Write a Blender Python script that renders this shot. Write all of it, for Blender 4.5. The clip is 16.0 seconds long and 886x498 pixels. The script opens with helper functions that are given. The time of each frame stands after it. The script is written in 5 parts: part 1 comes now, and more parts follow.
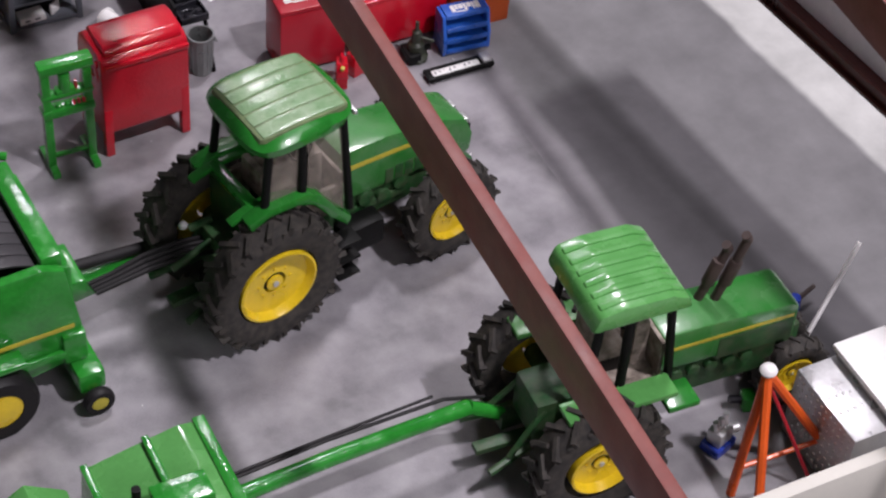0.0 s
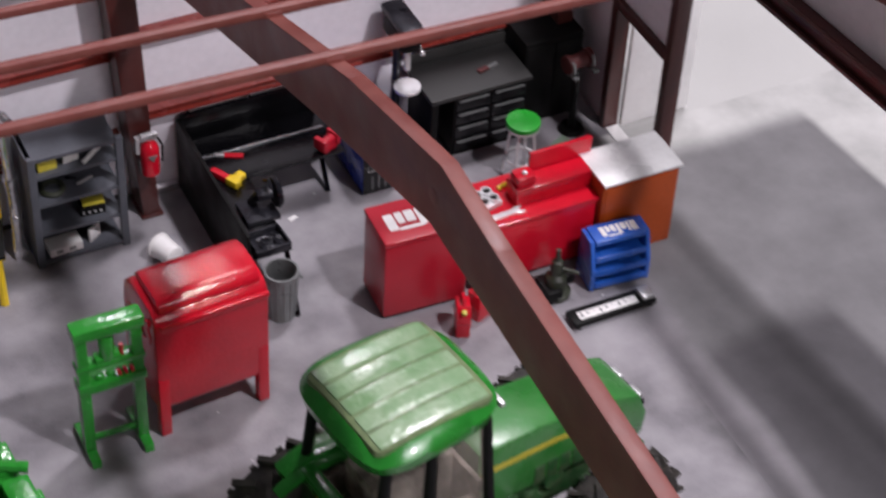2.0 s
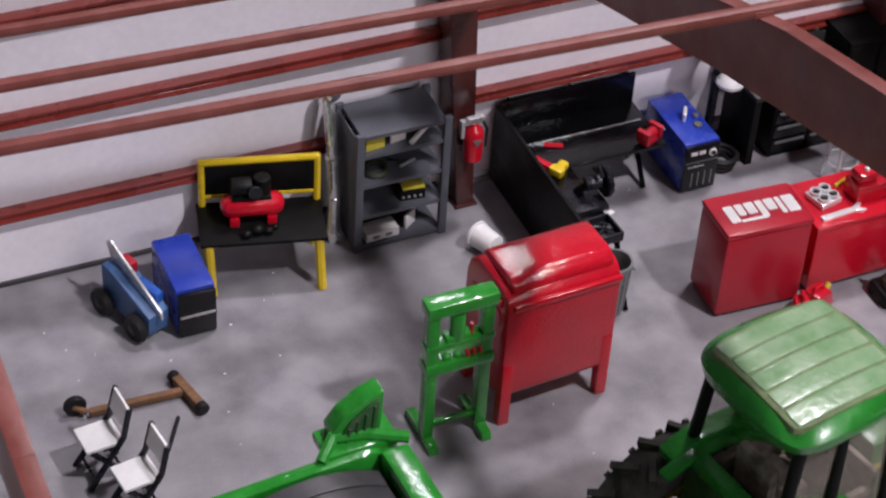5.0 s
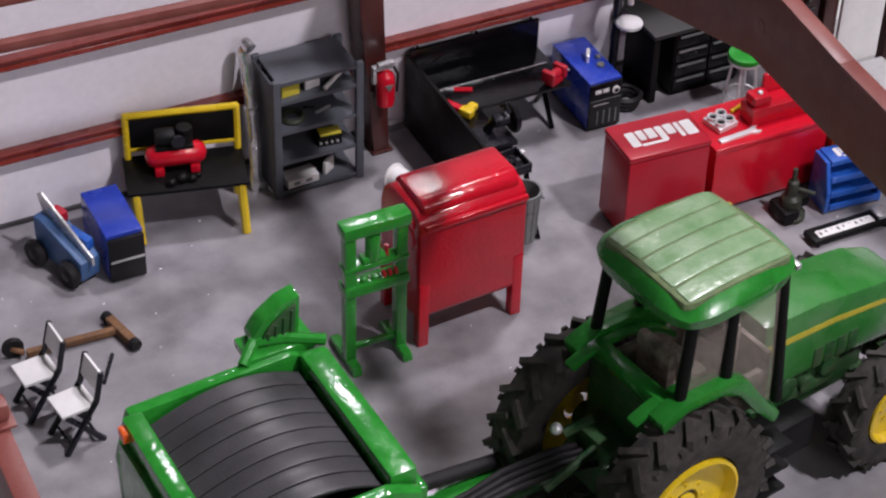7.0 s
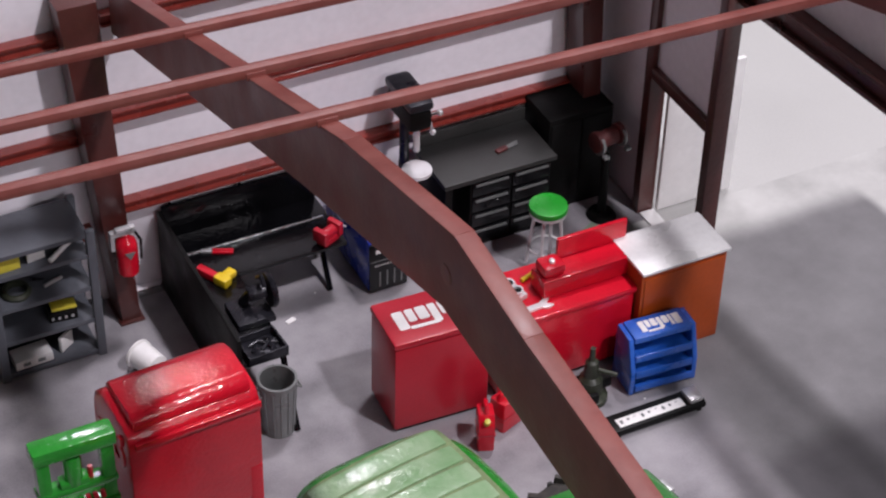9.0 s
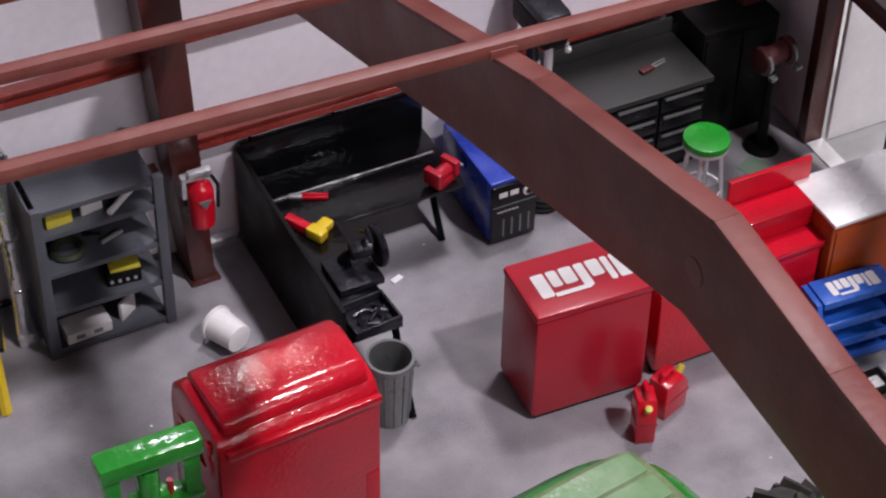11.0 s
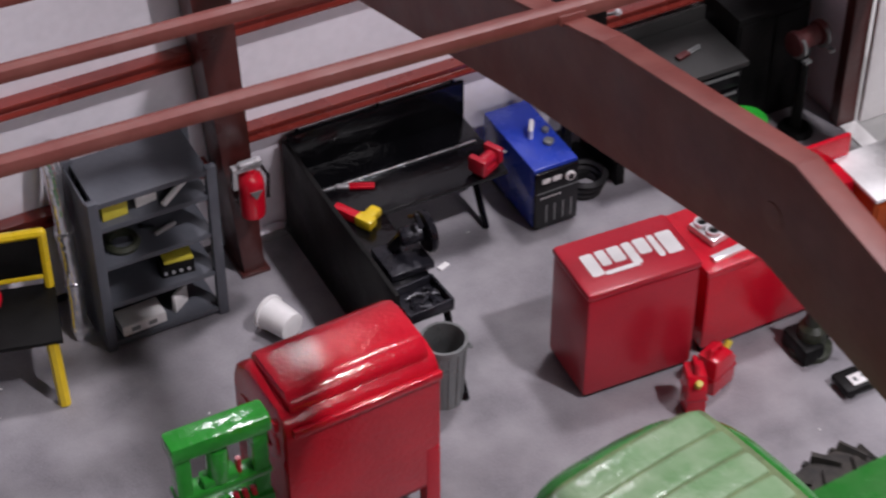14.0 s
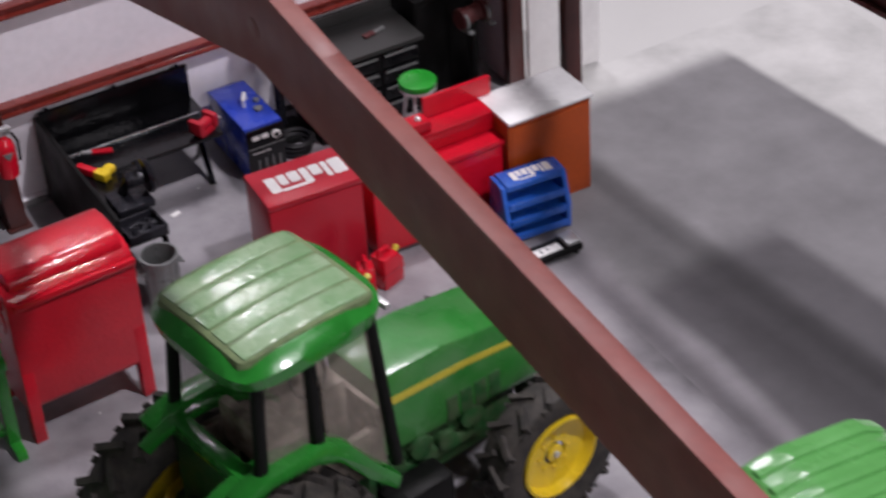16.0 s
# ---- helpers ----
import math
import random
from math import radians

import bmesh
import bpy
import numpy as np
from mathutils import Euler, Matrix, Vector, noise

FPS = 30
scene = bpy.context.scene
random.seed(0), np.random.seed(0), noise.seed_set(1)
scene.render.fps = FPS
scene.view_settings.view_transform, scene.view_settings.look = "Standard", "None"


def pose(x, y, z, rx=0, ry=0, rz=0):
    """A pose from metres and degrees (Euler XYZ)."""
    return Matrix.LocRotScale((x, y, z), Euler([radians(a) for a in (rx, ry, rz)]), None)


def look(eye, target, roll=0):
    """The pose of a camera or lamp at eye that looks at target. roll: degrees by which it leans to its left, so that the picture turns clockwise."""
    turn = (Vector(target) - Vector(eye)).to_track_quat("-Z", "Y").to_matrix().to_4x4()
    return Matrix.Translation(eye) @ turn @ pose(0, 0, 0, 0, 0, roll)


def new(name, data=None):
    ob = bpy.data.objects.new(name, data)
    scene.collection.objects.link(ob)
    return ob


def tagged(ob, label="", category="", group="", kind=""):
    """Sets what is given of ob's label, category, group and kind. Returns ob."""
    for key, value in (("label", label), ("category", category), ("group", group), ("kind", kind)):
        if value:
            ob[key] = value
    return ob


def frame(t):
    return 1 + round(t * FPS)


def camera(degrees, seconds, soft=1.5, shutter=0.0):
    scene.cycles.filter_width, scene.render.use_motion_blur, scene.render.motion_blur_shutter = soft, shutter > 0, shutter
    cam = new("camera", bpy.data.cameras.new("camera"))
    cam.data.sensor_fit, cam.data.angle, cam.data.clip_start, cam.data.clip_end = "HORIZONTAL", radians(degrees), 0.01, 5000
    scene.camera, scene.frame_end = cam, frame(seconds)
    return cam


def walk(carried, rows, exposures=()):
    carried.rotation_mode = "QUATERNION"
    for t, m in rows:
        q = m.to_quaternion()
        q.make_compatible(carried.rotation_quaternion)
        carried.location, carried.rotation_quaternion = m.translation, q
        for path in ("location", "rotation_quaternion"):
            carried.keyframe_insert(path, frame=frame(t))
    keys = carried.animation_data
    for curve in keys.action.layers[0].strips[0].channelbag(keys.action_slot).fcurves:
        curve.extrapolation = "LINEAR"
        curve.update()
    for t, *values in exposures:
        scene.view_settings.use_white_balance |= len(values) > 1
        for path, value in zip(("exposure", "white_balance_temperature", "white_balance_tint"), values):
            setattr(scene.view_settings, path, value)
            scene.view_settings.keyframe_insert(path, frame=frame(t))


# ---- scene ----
cam = camera(24.00, 16.0, soft=2.2, shutter=0.5)
S = 1 / 16  # the place is a toy farm shop at one sixteenth of full size; plan numbers are full-size metres

# PATH
ROWS = [
    (0, (-6.677, -21.149, 18.087), (-1.419, -12.138, 7.309), 5.29),
    (0.5, (-6.133, -20.477, 17.082), (-0.855, -11.380, 6.387), 3.72),
    (1, (-5.642, -18.878, 15.896), (-0.241, -9.413, 5.588), 3.27),
    (1.5, (-5.187, -17.281, 14.988), (0.129, -7.579, 4.858), 3.06),
    (2, (-5.024, -15.787, 14.979), (0.191, -6.145, 4.742), 3.59),
    (2.5, (-5.205, -14.599, 14.603), (-0.061, -4.999, 4.288), 4.61),
    (3, (-5.140, -14.273, 14.232), (-0.139, -4.494, 4.016), 4.09),
    (3.5, (-5.438, -13.709, 13.908), (-0.578, -3.868, 3.684), 3.93),
    (4, (-5.788, -13.274, 13.975), (-1.087, -3.446, 3.664), 4.24),
    (4.2, (-6.228, -13.469, 13.727), (-1.466, -3.540, 3.541), 5.07),
    (6.3, (-7.747, -16.094, 13.590), (-2.445, -5.858, 3.992), 2.29),
    (6.5, (-7.692, -16.151, 13.581), (-2.351, -5.897, 4.025), 2.51),
    (7, (-7.581, -16.222, 13.354), (-2.276, -5.907, 3.843), 1.80),
    (7.5, (-7.197, -16.180, 13.455), (-1.890, -5.827, 3.986), 1.84),
    (8, (-6.022, -15.829, 13.356), (-0.662, -5.494, 3.898), 1.98),
    (8.2, (-5.353, -15.549, 13.542), (0.052, -5.206, 4.119), 1.96),
    (10.3, (-3.804, -12.094, 11.501), (1.308, -2.139, 1.513), 1.29),
    (10.5, (-3.817, -11.765, 11.314), (1.325, -1.867, 1.285), 1.46),
    (11, (-3.734, -11.263, 11.190), (1.312, -1.452, 1.028), 1.23),
    (11.5, (-3.804, -10.953, 10.910), (1.280, -1.181, 0.728), 1.48),
    (12, (-3.921, -10.633, 10.811), (1.153, -0.921, 0.567), 1.82),
    (12.5, (-4.001, -10.510, 10.686), (1.024, -0.798, 0.417), 1.60),
    (13, (-4.001, -10.507, 10.760), (1.061, -0.802, 0.504), 1.58),
    (13.5, (-4.069, -10.593, 10.794), (0.940, -0.824, 0.573), 0.81),
    (14, (-4.273, -11.452, 11.117), (0.865, -1.531, 1.108), -0.02),
    (14.5, (-4.245, -12.578, 11.385), (0.923, -2.465, 1.585), -0.94),
    (15, (-4.050, -13.973, 11.577), (1.220, -3.598, 2.112), -2.19),
    (15.5, (-4.210, -15.187, 11.645), (1.200, -4.584, 2.517), -2.96),
    (16, (-4.051, -16.226, 11.681), (1.557, -5.645, 2.648), -3.72),
]
# END PATH
walk(cam, [(t, look(Vector(e) * S, Vector(g) * S, r)) for t, e, g, r in ROWS], [(0, -0.34), (3.5, -0.32), (6.5, -0.27), (8, -0.28), (10.5, -0.36), (12.5, -0.44), (14, -0.48), (14.5, -0.40), (15.5, -0.49), (16, -0.44)])

# ---- world, hall lamps and an added soft fill ----
world = bpy.data.worlds.new("hall")
scene.world = world
world.use_nodes = True
world.node_tree.nodes["Background"].inputs[0].default_value = (0.96, 0.92, 1.06, 1)
world.node_tree.nodes["Background"].inputs[1].default_value = 0.05


def hall_light(eye, target, watts, wide, long, tint=(1.0, 0.935, 1.01)):
    data = bpy.data.lights.new("hall_light", "AREA")
    data.shape, data.size, data.size_y, data.energy, data.color = "RECTANGLE", wide, long, watts, tint
    ob = new("hall_light", data)
    ob.matrix_world = look(eye, target)
    return tagged(ob, "white area light for the lamps and added soft fill of the exhibition hall", "lamp", "hall lamps", "structure")


hall_light((0.78, -1.5, 2.6), (-0.15, -0.1, 0), 72, 0.13, 0.13)
# Wide soft fill, added from the south to brighten the back wall.
hall_light((0.5, -3.2, 1.9), (-0.2, 0.0, 0.12), 32, 1.6, 0.5)
hall_light((0.76, 0.34, 2.3), (-0.15, -0.25, 0), 34, 0.24, 0.24)
hall_light((0.55, 1.6, 1.9), (0.0, -0.2, 0), 14, 0.36, 0.12)

# ---- materials ----


def nodes_of(name):
    m = bpy.data.materials.new(name)
    m.use_nodes = True
    t = m.node_tree
    return m, t, t.nodes["Principled BSDF"]


def surface(name, color, rough=0.5, metal=0.0, vary=0.25, grain=300.0, blotch=25.0, bump=0.15, coat=0.0, dust=None, dust_amount=0.0, rough_vary=0.12, spec=0.5):
    """A painted, metal, rubber or concrete surface: colour blotches, fine grain, relief and optional settled dust."""
    m, t, b = nodes_of(name)
    add, link = t.nodes.new, t.links.new
    co = add("ShaderNodeTexCoord")
    big, fine = add("ShaderNodeTexNoise"), add("ShaderNodeTexNoise")
    big.inputs["Scale"].default_value, big.inputs["Detail"].default_value = blotch, 5
    fine.inputs["Scale"].default_value, fine.inputs["Detail"].default_value = grain, 3
    link(co.outputs["Object"], big.inputs["Vector"])
    link(co.outputs["Object"], fine.inputs["Vector"])
    ramp = add("ShaderNodeMapRange")
    ramp.inputs["From Min"].default_value, ramp.inputs["From Max"].default_value = 0.3, 0.7
    ramp.inputs["To Min"].default_value, ramp.inputs["To Max"].default_value = 1 - vary, 1 + vary
    link(big.outputs["Fac"], ramp.inputs["Value"])
    mul = add("ShaderNodeVectorMath")
    mul.operation = "SCALE"
    mul.inputs[0].default_value = color
    link(ramp.outputs["Result"], mul.inputs["Scale"])
    fr = add("ShaderNodeMapRange")
    fr.inputs["From Min"].default_value, fr.inputs["From Max"].default_value = 0.25, 0.75
    fr.inputs["To Min"].default_value, fr.inputs["To Max"].default_value = 1 - vary * 0.5, 1 + vary * 0.5
    link(fine.outputs["Fac"], fr.inputs["Value"])
    mul2 = add("ShaderNodeVectorMath")
    mul2.operation = "SCALE"
    link(mul.outputs[0], mul2.inputs[0])
    link(fr.outputs["Result"], mul2.inputs["Scale"])
    out = mul2.outputs[0]
    if dust:
        patch = add("ShaderNodeTexNoise")
        patch.inputs["Scale"].default_value, patch.inputs["Detail"].default_value = blotch * 2.3, 6
        link(co.outputs["Object"], patch.inputs["Vector"])
        pr = add("ShaderNodeMapRange")
        pr.inputs["From Min"].default_value, pr.inputs["From Max"].default_value = 0.35, 0.7
        pr.inputs["To Max"].default_value = dust_amount
        link(patch.outputs["Fac"], pr.inputs["Value"])
        mix = add("ShaderNodeMix")
        mix.data_type = "RGBA"
        link(pr.outputs["Result"], mix.inputs["Factor"])
        link(out, mix.inputs["A"])
        mix.inputs["B"].default_value = (*dust, 1)
        out = mix.outputs["Result"]
    link(out, b.inputs["Base Color"])
    rr = add("ShaderNodeMapRange")
    rr.inputs["From Min"].default_value, rr.inputs["From Max"].default_value = 0.3, 0.7
    rr.inputs["To Min"].default_value, rr.inputs["To Max"].default_value = max(0.03, rough - rough_vary), min(1, rough + rough_vary)
    link(big.outputs["Fac"], rr.inputs["Value"])
    link(rr.outputs["Result"], b.inputs["Roughness"])
    b.inputs["Metallic"].default_value = metal
    b.inputs["Coat Weight"].default_value = coat
    b.inputs["Coat Roughness"].default_value = 0.08
    b.inputs["Specular IOR Level"].default_value = spec
    if bump:
        bp = add("ShaderNodeBump")
        bp.inputs["Strength"].default_value, bp.inputs["Distance"].default_value = bump, 0.0012
        link(fine.outputs["Fac"], bp.inputs["Height"])
        link(bp.outputs["Normal"], b.inputs["Normal"])
        if coat:
            link(bp.outputs["Normal"], b.inputs["Coat Normal"])
    return m


M_FLOOR = surface("concrete_floor", (0.205, 0.194, 0.212), 0.5, vary=0.30, grain=900, blotch=15, bump=0.16, dust=(0.42, 0.405, 0.425), dust_amount=0.6)
M_GROUND = surface("pale_ground", (0.49, 0.49, 0.476), 0.85, vary=0.06, grain=700, blotch=7, bump=0.15)
M_WALL = surface("white_wall_sheet", (0.84, 0.805, 0.86), 0.45, vary=0.08, grain=200, blotch=8, bump=0.05)
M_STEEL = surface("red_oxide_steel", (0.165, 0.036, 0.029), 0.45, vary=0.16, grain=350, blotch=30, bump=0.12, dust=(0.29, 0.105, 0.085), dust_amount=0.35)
# Darker, glossier oxide steel: shade on columns and doorway put into the colour.
M_SHADESTEEL = surface("shade_dark_oxide_steel", (0.075, 0.019, 0.016), 0.36, vary=0.22, grain=300, blotch=30, bump=0.18, coat=0.25)
M_GIRT = surface("glossy_red_oxide", (0.22, 0.03, 0.022), 0.28, vary=0.2, grain=200, blotch=30, bump=0.2, coat=0.3)
M_GREEN = surface("green_enamel", (0.018, 0.19, 0.022), 0.24, vary=0.14, grain=260, blotch=40, bump=0.12, coat=0.4)
M_GREENLUMP = surface("thick_green_enamel", (0.022, 0.24, 0.026), 0.17, vary=0.16, grain=240, blotch=60, bump=0.3, coat=0.5)
M_GREENDK = surface("dark_green_castings_and_shade", (0.012, 0.075, 0.018), 0.5, vary=0.3, grain=300, blotch=60, bump=0.3, dust=(0.16, 0.13, 0.10), dust_amount=0.3)
M_DUSTROOF = surface("dusty_green_roof", (0.165, 0.30, 0.14), 0.27, vary=0.07, grain=330, blotch=34, bump=0.24, dust=(0.31, 0.415, 0.265), dust_amount=0.8, coat=0.25)
M_GROOVE = surface("dirt_in_grooves", (0.14, 0.19, 0.085), 0.8, vary=0.3, grain=500, blotch=90)
M_ROOF2 = surface("pale_green_roof", (0.10, 0.33, 0.085), 0.25, vary=0.1, grain=330, blotch=40, bump=0.1, coat=0.4)
M_YELLOW = surface("yellow_enamel", (0.78, 0.55, 0.02), 0.3, vary=0.1, grain=300, blotch=50, bump=0.1, coat=0.3)
M_DECAL = surface("yellow_stripe", (0.55, 0.47, 0.05), 0.4, vary=0.15, bump=0.0)
M_TYRE = surface("dusty_tyre_rubber", (0.022, 0.020, 0.019), 0.78, vary=0.3, grain=500, blotch=70, bump=0.2, dust=(0.10, 0.085, 0.07), dust_amount=0.45)
M_RUBBER = surface("black_rubber", (0.014, 0.013, 0.014), 0.55, vary=0.25, grain=400, blotch=60, bump=0.15, spec=0.25)
M_BELT = surface("grey_rubber_belt", (0.042, 0.040, 0.044), 0.42, vary=0.25, grain=500, blotch=20, bump=0.1)
M_CABIN = surface("dusty_cab_trim", (0.17, 0.14, 0.115), 0.85, vary=0.3, grain=400, blotch=50, bump=0.2, dust=(0.50, 0.43, 0.37), dust_amount=0.8)
M_HOOD = surface("dusty_green_hood", (0.022, 0.185, 0.026), 0.27, vary=0.14, grain=330, blotch=22, bump=0.12, coat=0.35, dust=(0.14, 0.27, 0.125), dust_amount=0.38)
# Red made darker to carry the shade of the grinder's corner.
M_SHADERED = surface("dull_red_shade_darkened", (0.085, 0.014, 0.014), 0.6, vary=0.3, grain=350, blotch=60, bump=0.25)
M_RED = surface("glossy_red_enamel", (0.56, 0.006, 0.022), 0.32, vary=0.1, grain=430, blotch=40, bump=0.24, coat=0.85, rough_vary=0.05, spec=0.1)
M_CHEST = surface("satin_red_paint", (0.41, 0.009, 0.024), 0.34, vary=0.1, grain=500, blotch=25, bump=0.1, coat=0.1, rough_vary=0.04)
M_BLACK = surface("glossy_black_paint", (0.004, 0.004, 0.005), 0.16, vary=0.25, grain=320, blotch=40, bump=0.14, coat=0.12, spec=0.3)
M_MATTE = surface("matte_black_paint", (0.006, 0.006, 0.006), 0.5, vary=0.3, grain=350, blotch=50, bump=0.2, spec=0.15)
M_BENCHTOP = surface("worn_grey_bench_top", (0.027, 0.027, 0.026), 0.5, vary=0.2, grain=500, blotch=30, bump=0.15)
M_SHELF = surface("slate_grey_paint", (0.088, 0.094, 0.110), 0.42, vary=0.12, grain=350, blotch=40, bump=0.12)
M_BLUE = surface("blue_enamel", (0.020, 0.052, 0.42), 0.3, vary=0.1, grain=320, blotch=40, bump=0.1, coat=0.3)
M_SKYBLUE = surface("bright_blue_enamel", (0.02, 0.11, 0.50), 0.3, vary=0.12, grain=320, blotch=40, bump=0.12, coat=0.3)
M_TEAL = surface("faded_blue_paint", (0.05, 0.12, 0.28), 0.45, vary=0.2, grain=320, blotch=60, bump=0.15)
M_ORANGE = surface("orange_brown_paint", (0.37, 0.058, 0.006), 0.42, vary=0.15, grain=350, blotch=25, bump=0.1)
M_HOIST = surface("bright_orange_paint", (0.75, 0.11, 0.015), 0.35, vary=0.1, grain=350, blotch=40, bump=0.1)
M_CHROME = surface("bright_chrome", (0.90, 0.90, 0.91), 0.22, metal=0.4, vary=0.06, grain=250, blotch=50, bump=0.12, rough_vary=0.06)
M_ALU = surface("brushed_aluminium", (0.62, 0.62, 0.63), 0.34, metal=0.6, vary=0.12, grain=300, blotch=40, bump=0.12)
M_FOIL = surface("crumpled_bright_chrome", (0.82, 0.82, 0.84), 0.12, metal=0.85, vary=0.1, grain=140, blotch=60, bump=0.9, rough_vary=0.05)
M_SHEET = surface("bare_sheet_metal", (0.86, 0.86, 0.86), 0.36, metal=0.1, vary=0.1, grain=300, blotch=22, bump=0.05)
M_IRON = surface("dark_cast_iron", (0.018, 0.018, 0.024), 0.32, metal=0.35, vary=0.35, grain=280, blotch=70, bump=0.35)
M_GREY = surface("galvanised_grey", (0.22, 0.23, 0.228), 0.38, metal=0.4, vary=0.15, grain=350, blotch=50, bump=0.1)
M_WHITE = surface("white_plastic", (0.86, 0.85, 0.84), 0.4, vary=0.06, grain=300, blotch=40, bump=0.08)
M_PRINT = surface("white_print", (0.80, 0.79, 0.78), 0.5, vary=0.04, bump=0.0)
M_CREAM = surface("cream_wall_edge", (0.66, 0.64, 0.58), 0.6, vary=0.05, grain=200, blotch=10, bump=0.05)
M_RUST = surface("rusty_brown_steel", (0.17, 0.085, 0.04), 0.7, vary=0.35, grain=400, blotch=80, bump=0.3)
M_OLIVE = surface("dark_olive_paint", (0.03, 0.035, 0.022), 0.5, vary=0.3, grain=300, blotch=70, bump=0.3)
M_LEAFG = surface("bright_green_seat", (0.02, 0.36, 0.03), 0.32, vary=0.08, grain=300, blotch=40, bump=0.06, coat=0.4)
M_PAPER = surface("pale_green_paper", (0.20, 0.29, 0.21), 0.85, vary=0.12, bump=0.05)
M_EXH = surface("burnt_exhaust", (0.05, 0.032, 0.028), 0.6, vary=0.3, grain=400, blotch=80, bump=0.2)
M_DKSTRIP = surface("wall_foot_shade", (0.05, 0.047, 0.05), 0.6, vary=0.3, grain=300, blotch=40, bump=0.2)
M_LAMP = surface("amber_lens", (0.7, 0.10, 0.01), 0.2, vary=0.05, coat=0.5)


def dusty_glass(name, dust, cover):
    """Clear glass under an uneven film of dust: where the film is thin the pane lets the view through."""
    m = surface(name, dust, 0.55, vary=0.15, grain=350, blotch=40, bump=0.05)
    t = m.node_tree
    film, r = t.nodes.new("ShaderNodeTexNoise"), t.nodes.new("ShaderNodeMapRange")
    film.inputs["Scale"].default_value, film.inputs["Detail"].default_value = 70, 5
    r.inputs["From Min"].default_value, r.inputs["From Max"].default_value = 0.3, 0.7
    r.inputs["To Min"].default_value, r.inputs["To Max"].default_value = cover - 0.2, cover + 0.2
    t.links.new(film.outputs["Fac"], r.inputs["Value"])
    t.links.new(r.outputs["Result"], t.nodes["Principled BSDF"].inputs["Alpha"])
    return m


M_DUSTGLASS = dusty_glass("dust_filmed_glass", (0.30, 0.26, 0.225), 0.34)


def sprayed_concrete_with_shade(name, inside, mid, dark, pale):
    """Concrete in four tones: mid and pale are sprayed paint, the dark band is the doorway's shadow and the inside
    strip its lit floor, put into the colour. Soft, a little crooked borders, in full-size metres.
    """
    m = surface(name, mid, 0.75, vary=0.1, grain=900, blotch=8, bump=0.12)
    t = m.node_tree
    add, link = t.nodes.new, t.links.new
    b = t.nodes["Principled BSDF"]
    co, sep, wob = add("ShaderNodeTexCoord"), add("ShaderNodeSeparateXYZ"), add("ShaderNodeTexNoise")
    wob.inputs["Scale"].default_value, wob.inputs["Detail"].default_value = 14, 4
    link(co.outputs["Object"], wob.inputs["Vector"])
    link(co.outputs["Object"], sep.inputs[0])

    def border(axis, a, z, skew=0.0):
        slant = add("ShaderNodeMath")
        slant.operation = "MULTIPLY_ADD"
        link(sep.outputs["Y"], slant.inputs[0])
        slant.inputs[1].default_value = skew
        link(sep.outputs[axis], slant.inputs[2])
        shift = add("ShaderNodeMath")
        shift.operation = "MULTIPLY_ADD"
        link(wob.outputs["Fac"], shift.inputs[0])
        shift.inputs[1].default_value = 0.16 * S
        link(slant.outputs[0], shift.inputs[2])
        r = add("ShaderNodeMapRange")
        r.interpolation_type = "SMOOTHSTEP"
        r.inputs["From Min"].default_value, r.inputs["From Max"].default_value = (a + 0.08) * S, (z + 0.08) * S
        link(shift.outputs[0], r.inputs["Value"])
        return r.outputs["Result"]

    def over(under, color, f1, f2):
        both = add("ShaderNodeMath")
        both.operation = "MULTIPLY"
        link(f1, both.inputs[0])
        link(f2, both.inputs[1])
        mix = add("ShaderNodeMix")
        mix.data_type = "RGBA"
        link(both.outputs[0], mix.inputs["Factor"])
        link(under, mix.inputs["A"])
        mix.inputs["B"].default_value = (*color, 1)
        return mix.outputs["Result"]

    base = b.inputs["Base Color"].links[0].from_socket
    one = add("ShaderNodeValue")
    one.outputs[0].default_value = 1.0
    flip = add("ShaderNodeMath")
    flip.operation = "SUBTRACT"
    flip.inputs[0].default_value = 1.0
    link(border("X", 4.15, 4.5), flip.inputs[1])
    # dark: shadow band across the doorway, painted into the slab's colour
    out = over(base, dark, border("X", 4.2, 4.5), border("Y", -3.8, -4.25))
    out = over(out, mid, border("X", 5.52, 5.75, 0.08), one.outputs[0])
    # inside: lit strip of floor, painted lighter
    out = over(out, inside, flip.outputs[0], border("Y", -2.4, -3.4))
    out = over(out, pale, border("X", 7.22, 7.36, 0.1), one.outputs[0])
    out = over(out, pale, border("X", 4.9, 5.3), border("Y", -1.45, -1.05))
    smudge, tone, scaled = add("ShaderNodeTexNoise"), add("ShaderNodeMapRange"), add("ShaderNodeVectorMath")
    smudge.inputs["Scale"].default_value, smudge.inputs["Detail"].default_value, smudge.inputs["Roughness"].default_value = 22, 7, 0.62
    link(co.outputs["Object"], smudge.inputs["Vector"])
    tone.inputs["From Min"].default_value, tone.inputs["From Max"].default_value = 0.3, 0.7
    tone.inputs["To Min"].default_value, tone.inputs["To Max"].default_value = 0.80, 1.16
    link(smudge.outputs["Fac"], tone.inputs["Value"])
    scaled.operation = "SCALE"
    link(out, scaled.inputs[0])
    link(tone.outputs["Result"], scaled.inputs["Scale"])
    link(scaled.outputs[0], b.inputs["Base Color"])
    return m


M_APRON = sprayed_concrete_with_shade("apron_concrete_painted_shade", (0.30, 0.285, 0.305), (0.178, 0.174, 0.18), (0.076, 0.072, 0.078), (0.49, 0.49, 0.476))

# ---- mesh tools, in full-size metres ----


